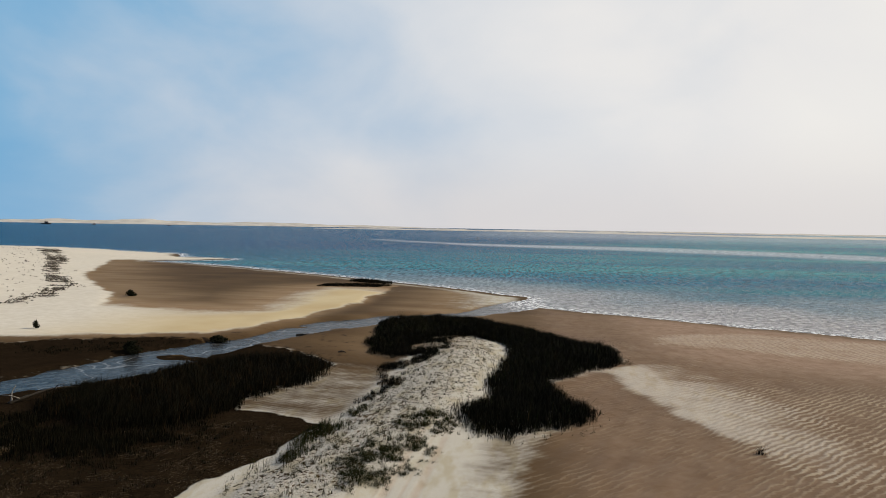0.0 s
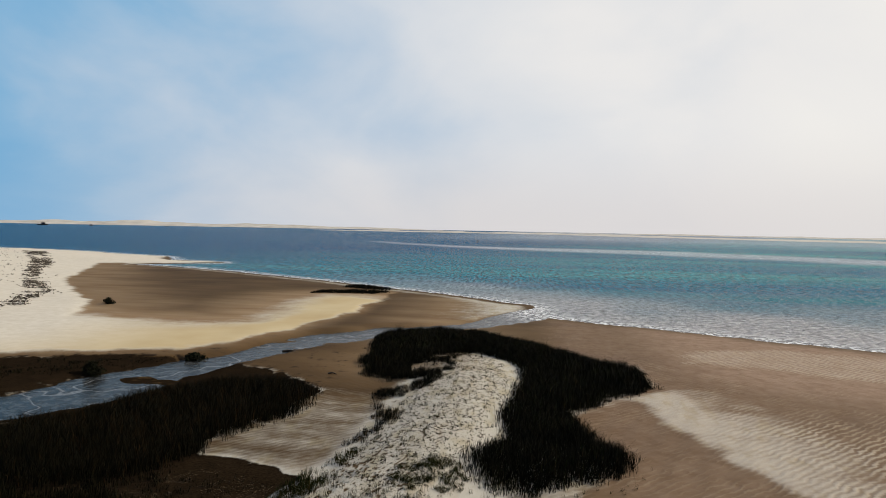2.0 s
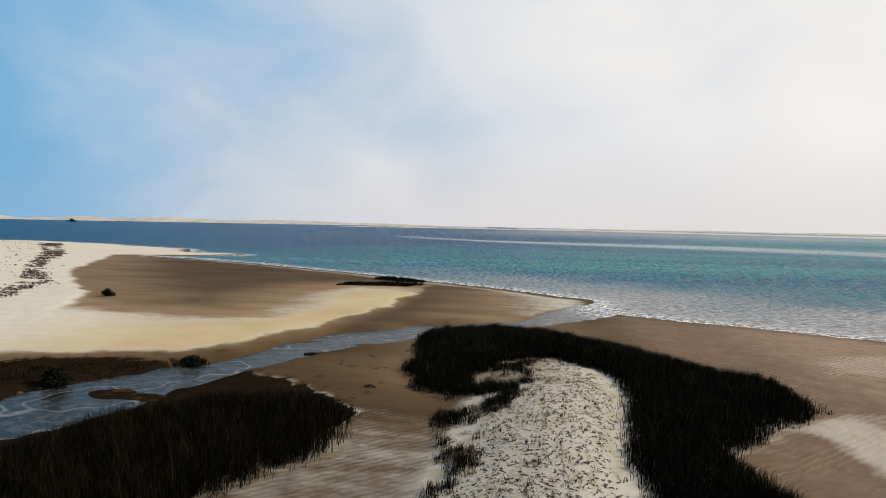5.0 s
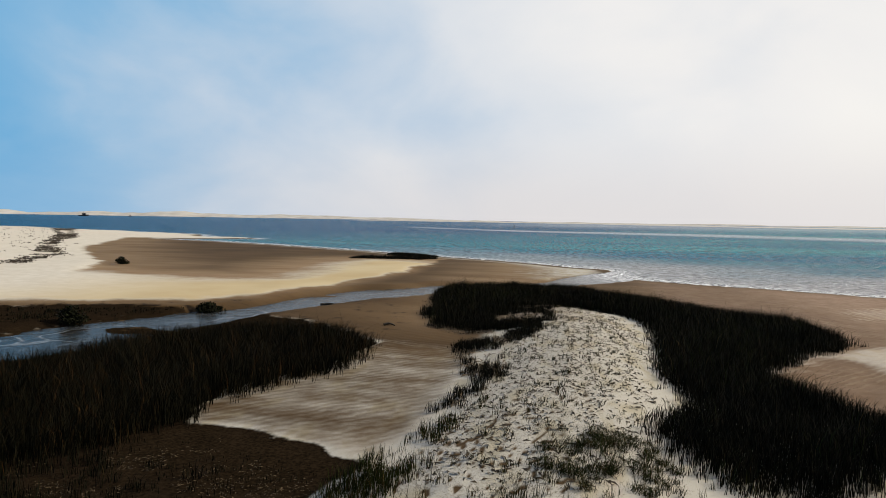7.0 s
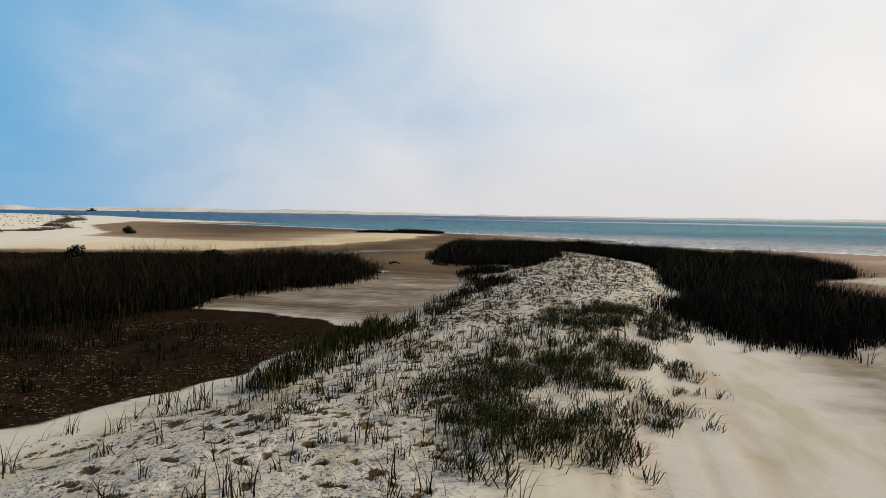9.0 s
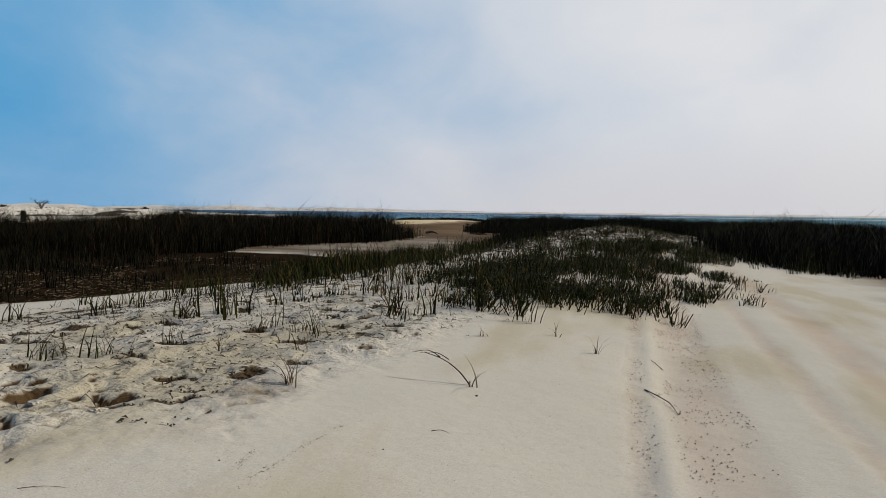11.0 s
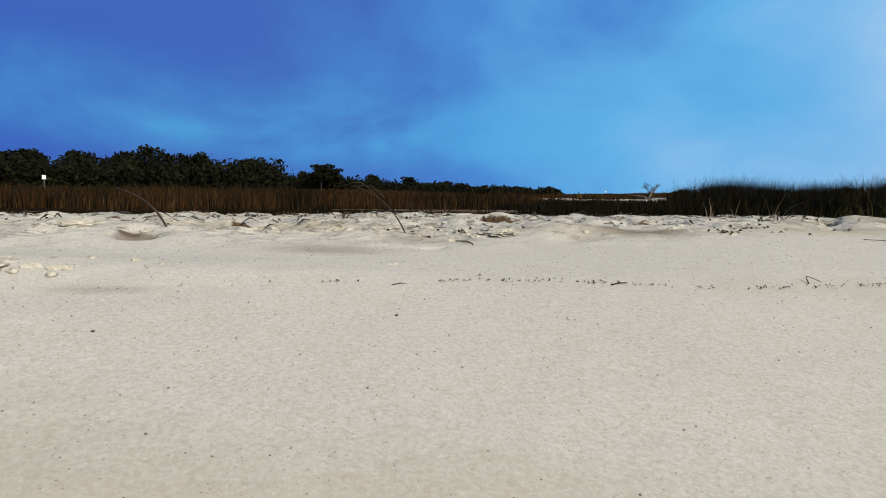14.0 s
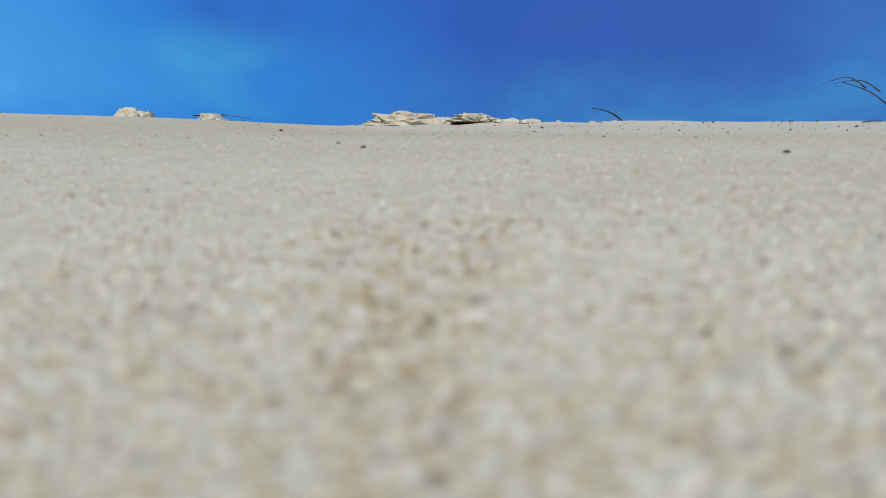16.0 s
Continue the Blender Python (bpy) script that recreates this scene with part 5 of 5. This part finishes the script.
def make_tree(seed, height, width, flat):
    tree = thing("tree", 0, 0, "dark evergreen coastal tree behind the marsh", "tree", "trees along the shore", z=0)
    r = random.Random(seed)
    lean = (r.uniform(-0.4, 0.4), r.uniform(-0.4, 0.4))
    top = (lean[0], lean[1], height * 0.75)
    stem("trunk", [(0, 0, -0.3), (lean[0] * 0.3, lean[1] * 0.3, height * 0.35), top], height * 0.03, TRUNK, tree, taper=0.6)
    for k in range(4):
        a = k * 1.6 + r.uniform(0, 1)
        z0 = height * r.uniform(0.3, 0.55)
        stem("limb", [(lean[0] * 0.4, lean[1] * 0.4, z0), (math.cos(a) * width * 0.3, math.sin(a) * width * 0.3, z0 + height * 0.15),
                      (math.cos(a) * width * 0.6, math.sin(a) * width * 0.6, z0 + height * 0.22)], height * 0.013, TRUNK, tree)
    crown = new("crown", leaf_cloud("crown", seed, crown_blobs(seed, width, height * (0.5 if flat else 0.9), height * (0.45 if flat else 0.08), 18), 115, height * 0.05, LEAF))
    crown.parent = tree
    return tree


TREES = [make_tree(401, 9.0, 6.5, False), make_tree(402, 7.5, 5.5, True), make_tree(403, 10.0, 7.5, False), make_tree(404, 5.5, 4.6, False)]
rng = random.Random(11)
spots = []
# a wood that thins and falls away seawards
for k in range(95):
    az = rng.uniform(-140, -88)
    spots.append((az, rng.uniform(132, 178), rng.uniform(0.72, 0.92) * (1.0 if az < -93 else 0.85), rng.choice((0, 2, 2, 0, 0))))
for k in range(75):
    az = rng.uniform(-88, -64)
    f = (az + 88) / 24
    spots.append((az, rng.uniform(190, 260), (0.75 - 0.4 * f) * rng.uniform(0.8, 1.2), rng.choice((3, 3, 3, 0))))
for k in range(30):
    az = rng.uniform(-140, -63)
    spots.append((az, rng.uniform(125, 140) if az < -88 else rng.uniform(185, 230), rng.uniform(0.4, 0.6) * (1 if az < -84 else 0.6), 3))
spots += [(-84.5, 165, 1.0, 1), (-83.4, 168, 0.9, 1), (-77, 200, 0.8, 1), (-74.5, 215, 0.85, 3), (-70, 240, 0.6, 3), (-64, 250, 0.5, 3)]
feet = [(LANDING[0] + d * math.sin(radians(a)), LANDING[1] + d * math.cos(radians(a))) for a, d, _, _ in spots]
for k, ((az, dist, sc, which), (x, y), z) in enumerate(zip(spots, feet, ground_many(feet))):
    m = pose(x, y, z - 0.1, 0, 0, rng.uniform(0, 360)) @ Matrix.Diagonal((sc, sc, sc, 1))
    if k < len(TREES):
        TREES[k].matrix_world = m
    else:
        copy_thing(TREES[which], m).matrix_basis = m


def thicket(name, low, high, near, far, count, tall, seed, label):
    """Dense dark undergrowth below the trees, in one mass."""
    r = random.Random(seed)
    spots = [(r.uniform(low, high), r.uniform(near, far)) for k in range(count)]
    feet = [(LANDING[0] + d * math.sin(radians(a)), LANDING[1] + d * math.cos(radians(a))) for a, d in spots]
    blobs = []
    for (az, dist), (x, y), z in zip(spots, feet, ground_many(feet)):
        h = (tall[0] + (tall[1] - tall[0]) * (az - low) / (high - low)) * r.uniform(0.6, 1.05)
        blobs.append((x, y, z + h * 0.45, r.uniform(1.5, 3.2), r.uniform(1.5, 3.2), h * 0.55))
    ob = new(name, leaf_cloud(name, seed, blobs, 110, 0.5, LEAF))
    return tagged(ob, label, "undergrowth", kind="stuff")


thicket("undergrowth", -142, -88, 120, 150, 480, (6.8, 6.4), 71, "dark evergreen undergrowth below the coastal wood")
thicket("undergrowth", -92, -64, 165, 225, 460, (6.2, 2.4), 72, "low dark thicket falling away towards the dunes")


def shrub(x, y, w, h, seed, label, mat=LEAF, count=7):
    ob = thing("shrub", x, y, label, "shrub")
    stem("stem", [(0, 0, -0.05), (0.03, 0, h * 0.3), (0.05, 0.02, h * 0.6)], w * 0.04, TRUNK, ob)
    for k in range(3):
        a = k * 2.1 + seed
        stem("branch", [(0, 0, 0), (math.cos(a) * w * 0.3, math.sin(a) * w * 0.3, h * 0.4), (math.cos(a) * w * 0.4, math.sin(a) * w * 0.4, h * 0.6)], w * 0.02, TRUNK, ob)
    crown = new("foliage", leaf_cloud("foliage", seed, [(math.cos(k * 2.4) * w * 0.3 * (k % 3) / 2, math.sin(k * 2.4) * w * 0.3 * (k % 3) / 2, h * (0.22 + 0.12 * (k * 7 % 5)) * (1 - 0.25 * (k % 3)), w * 0.24, w * 0.24, h * 0.26) for k in range(count + 6)], 110, max(w, h) * 0.05, mat))
    crown.parent = ob
    return ob


shrub(-19.2, 56.4, 1.5, 0.95, 501, "round dark salt shrub on the creek bank")
shrub(-15.5, 62.3, 1.7, 0.6, 502, "low dark shrub on the creek bank")
shrub(-39.6, 88.3, 1.5, 0.8, 504, "small dark shrub on the damp flat")
shrub(-31.7, 62.6, 0.6, 0.8, 506, "small dark shrub on white sand")
shrub(-36, 58, 2.6, 1.0, 507, "dark salt shrub beside the sand bar")
ob = tagged(new("grass_tuft", tuft_mesh("spiky_tuft", 508, 46, 0.5, 0.1, 0.9, 0.02, MARSH)), "dark spiky grass tuft on the tide flat", "grass tuft")
ob.matrix_world = pose(18.6, 40.9, ground_z(18.6, 40.9), 0, 0, 0)


def dead_bush(x, y, h, seed, label):
    """A leafless, crooked shrub of bare branches."""
    ob = thing("dead_shrub", x, y, label, "dead shrub")
    r = random.Random(seed)
    for k in range(13):
        a, l = r.uniform(0, 2 * math.pi), r.uniform(0.6, 1.1)
        p = [(0, 0, -0.1), (math.cos(a) * h * 0.25 * l, math.sin(a) * h * 0.25 * l, h * 0.35 * l), (math.cos(a + 0.5) * h * 0.6 * l, math.sin(a + 0.5) * h * 0.6 * l, h * 0.75 * l),
             (math.cos(a + 0.9) * h * 0.9 * l, math.sin(a + 0.9) * h * 0.9 * l, h * r.uniform(0.6, 1.0) * l)]
        b = stem("branch", p, h * 0.03, TRUNK, ob, sides=5)
        for j in range(3):
            q = Vector(p[2 + j % 2])
            d = Vector((r.uniform(-1, 1), r.uniform(-1, 1), r.uniform(-0.2, 1))) * h * 0.28
            stem("shoot", [q, q + d * 0.5 + Vector((0, 0, h * 0.05)), q + d], h * 0.018, TRUNK, b, sides=4)
    return ob


dead_bush(-114.6, 107.9, 2.6, 601, "bare dead shrub above the marsh grass")
dead_bush(-100, 131, 1.8, 602, "small bare dead shrub on pale dune")

# driftwood: a fallen branch beside the creek
drift = thing("driftwood", -16.6, 42.6, "grey fallen driftwood branch beside the creek", "driftwood")
stem("trunk", [(-0.3, -0.2, 0.0), (0.3, 0.3, 0.25), (1.1, 1.1, 0.5), (1.9, 2.0, 0.42), (2.4, 2.6, 0.1)], 0.09, TWIG, drift)
stem("branch", [(-0.2, -0.1, 0.1), (-0.35, 0.1, 0.5), (-0.3, 0.3, 0.8)], 0.05, BARK, drift)
stem("branch", [(0.1, 0.1, 0.2), (-0.1, -0.3, 0.45), (-0.5, -0.5, 0.5)], 0.04, BARK, drift)
stem("branch", [(1.2, 1.2, 0.5), (1.5, 1.0, 0.75), (1.9, 1.1, 0.8)], 0.035, BARK, drift)
drift2 = thing("driftwood", -9.9, 66.5, "dark waterlogged log on the creek bed", "driftwood")
stem("log", [(-0.6, 0, 0.02), (0, 0.1, 0.1), (0.7, 0, 0.03)], 0.11, TWIG, drift2)
drift3 = thing("driftwood", -4.2, 58.5, "dark lump of driftwood on damp sand", "driftwood")
stem("log", [(-0.25, 0, 0.02), (0, 0.08, 0.09), (0.3, 0, 0.02)], 0.08, TWIG, drift3)

# ---- far shore, boats and marks ----
def far_bank(name, x, y, length, depth, height, turn, seed, label):
    """A long low sandbank with an uneven crest."""
    bm = bmesh.new()
    n, m = 90, 5
    rows = []
    for i in range(n + 1):
        f = i / n * 2 - 1
        env = max(0.0, 1 - abs(f) ** 3)
        hh = height * env * (0.65 + 0.5 * noise.noise(Vector((f * 6 + seed, 0, 0))) + 0.25 * noise.noise(Vector((f * 19 + seed, 3, 0))))
        row = []
        for j in range(m):
            g = j / (m - 1) * 2 - 1
            row.append(bm.verts.new((f * length / 2, g * depth / 2 * (0.4 + 0.6 * env), -0.3 + max(0.0, hh + 0.3) * (1 - g * g))))
        rows.append(row)
    for a, b in zip(rows, rows[1:]):
        for j in range(m - 1):
            bm.faces.new((a[j], b[j], b[j + 1], a[j + 1]))
    for f in bm.faces:
        f.smooth = True
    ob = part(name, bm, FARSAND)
    ob.matrix_world = pose(x, y, 0, 0, 0, turn)
    return tagged(ob, label, "sandbank", kind="structure")


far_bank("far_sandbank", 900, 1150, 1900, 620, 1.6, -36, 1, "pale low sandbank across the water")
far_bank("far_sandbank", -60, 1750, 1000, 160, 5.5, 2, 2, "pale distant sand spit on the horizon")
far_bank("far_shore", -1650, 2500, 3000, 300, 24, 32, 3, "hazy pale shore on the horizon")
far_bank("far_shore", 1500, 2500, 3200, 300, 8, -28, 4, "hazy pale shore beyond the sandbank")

mark = thing("channel_marker", -24.5, 500, "dark steel channel marker standing in the water", "marker", z=0)
bm = bmesh.new()
bmesh.ops.create_cone(bm, cap_ends=True, segments=14, radius1=0.9, radius2=0.75, depth=0.8)
bmesh.ops.translate(bm, vec=(0, 0, 0.2), verts=bm.verts)
part("float", bm, STEEL, mark)
stem("mast", [(0, 0, 0.5), (0, 0, 2.0), (0, 0, 3.2)], 0.2, STEEL, mark, taper=0.4)
bm = bmesh.new()
bmesh.ops.create_cone(bm, cap_ends=True, segments=4, radius1=0.6, radius2=0.3, depth=0.9)
bmesh.ops.translate(bm, vec=(0, 0, 2.4), verts=bm.verts)
part("topmark", bm, STEEL, mark)
mark.matrix_world = pose(-24.5, 500, 0) @ Matrix.Diagonal((0.75, 0.75, 0.75, 1))


def box(bm, x0, x1, y0, y1, z0, z1):
    vs = bmesh.ops.create_cube(bm, size=1)["verts"]
    for v in vs:
        v.co = Vector((x0 + (v.co.x + 0.5) * (x1 - x0), y0 + (v.co.y + 0.5) * (y1 - y0), z0 + (v.co.z + 0.5) * (z1 - z0)))
    return vs


def boat(x, y, length, turn, label):
    ob = thing("work_boat", x, y, label, "boat", z=0)
    ob.matrix_world = pose(x, y, 0, 0, 0, turn)
    bm = bmesh.new()
    rows = []
    for i in range(9):
        f = i / 8
        w = length * 0.14 * (1 - max(0, f - 0.55) ** 2 * 4.6)
        sheer = length * (0.10 + 0.07 * f * f)
        rows.append([bm.verts.new((f * length - length / 2, s * w * k, z)) for s, k, z in ((-1, 1, sheer), (-1, 0.7, -0.3), (1, 0.7, -0.3), (1, 1, sheer))])
    for a, b in zip(rows, rows[1:]):
        for j in range(4):
            bm.faces.new((a[j], b[j], b[(j + 1) % 4], a[(j + 1) % 4]))
    bm.faces.new(rows[0])
    bm.faces.new(rows[-1][::-1])
    part("hull", bm, HULL, ob)
    bm = bmesh.new()
    box(bm, -length * 0.12, length * 0.2, -length * 0.08, length * 0.08, length * 0.1, length * 0.3)
    bmesh.ops.bevel(bm, geom=bm.edges, offset=0.1, segments=1, affect="EDGES")
    part("wheelhouse", bm, HULL, ob)
    stem("mast", [(0, 0, length * 0.28), (0, 0, length * 0.4), (0, 0, length * 0.5)], length * 0.012, STEEL, ob)
    stem("boom", [(-length * 0.1, 0, length * 0.25), (-length * 0.25, 0, length * 0.32), (-length * 0.4, 0, length * 0.36)], length * 0.01, STEEL, ob)
    return ob


boat(-1110, 1430, 22, 20, "dark work boat at anchor off the shore")
boat(-1100, 1590, 12, 80, "small dark boat far off on the water")
boat(-950, 1690, 9, 50, "small dark boat near the horizon")


def sign_post(az, dist, h, label):
    x, y = LANDING[0] + dist * math.sin(radians(az)), LANDING[1] + dist * math.cos(radians(az))
    ob = thing("sign_post", x, y, label, "sign")
    stem("post", [(0, 0, -0.2), (0, 0, h * 0.5), (0, 0, h)], 0.05, BARK, ob, taper=0.05)
    bm = bmesh.new()
    box(bm, -0.2, 0.2, -0.08, -0.05, h - 0.5, h)
    bmesh.ops.bevel(bm, geom=bm.edges, offset=0.01, segments=1, affect="EDGES")
    panel = part("panel", bm, WHITEP, ob, "blank white panel")
    ob.matrix_world = pose(x, y, ground_z(x, y), 0, 0, -az)
    return ob


sign_post(-105.3, 90, 1.9, "small white sign on a wooden post")
sign_post(-60.0, 200, 1.6, "small white sign far across the marsh")
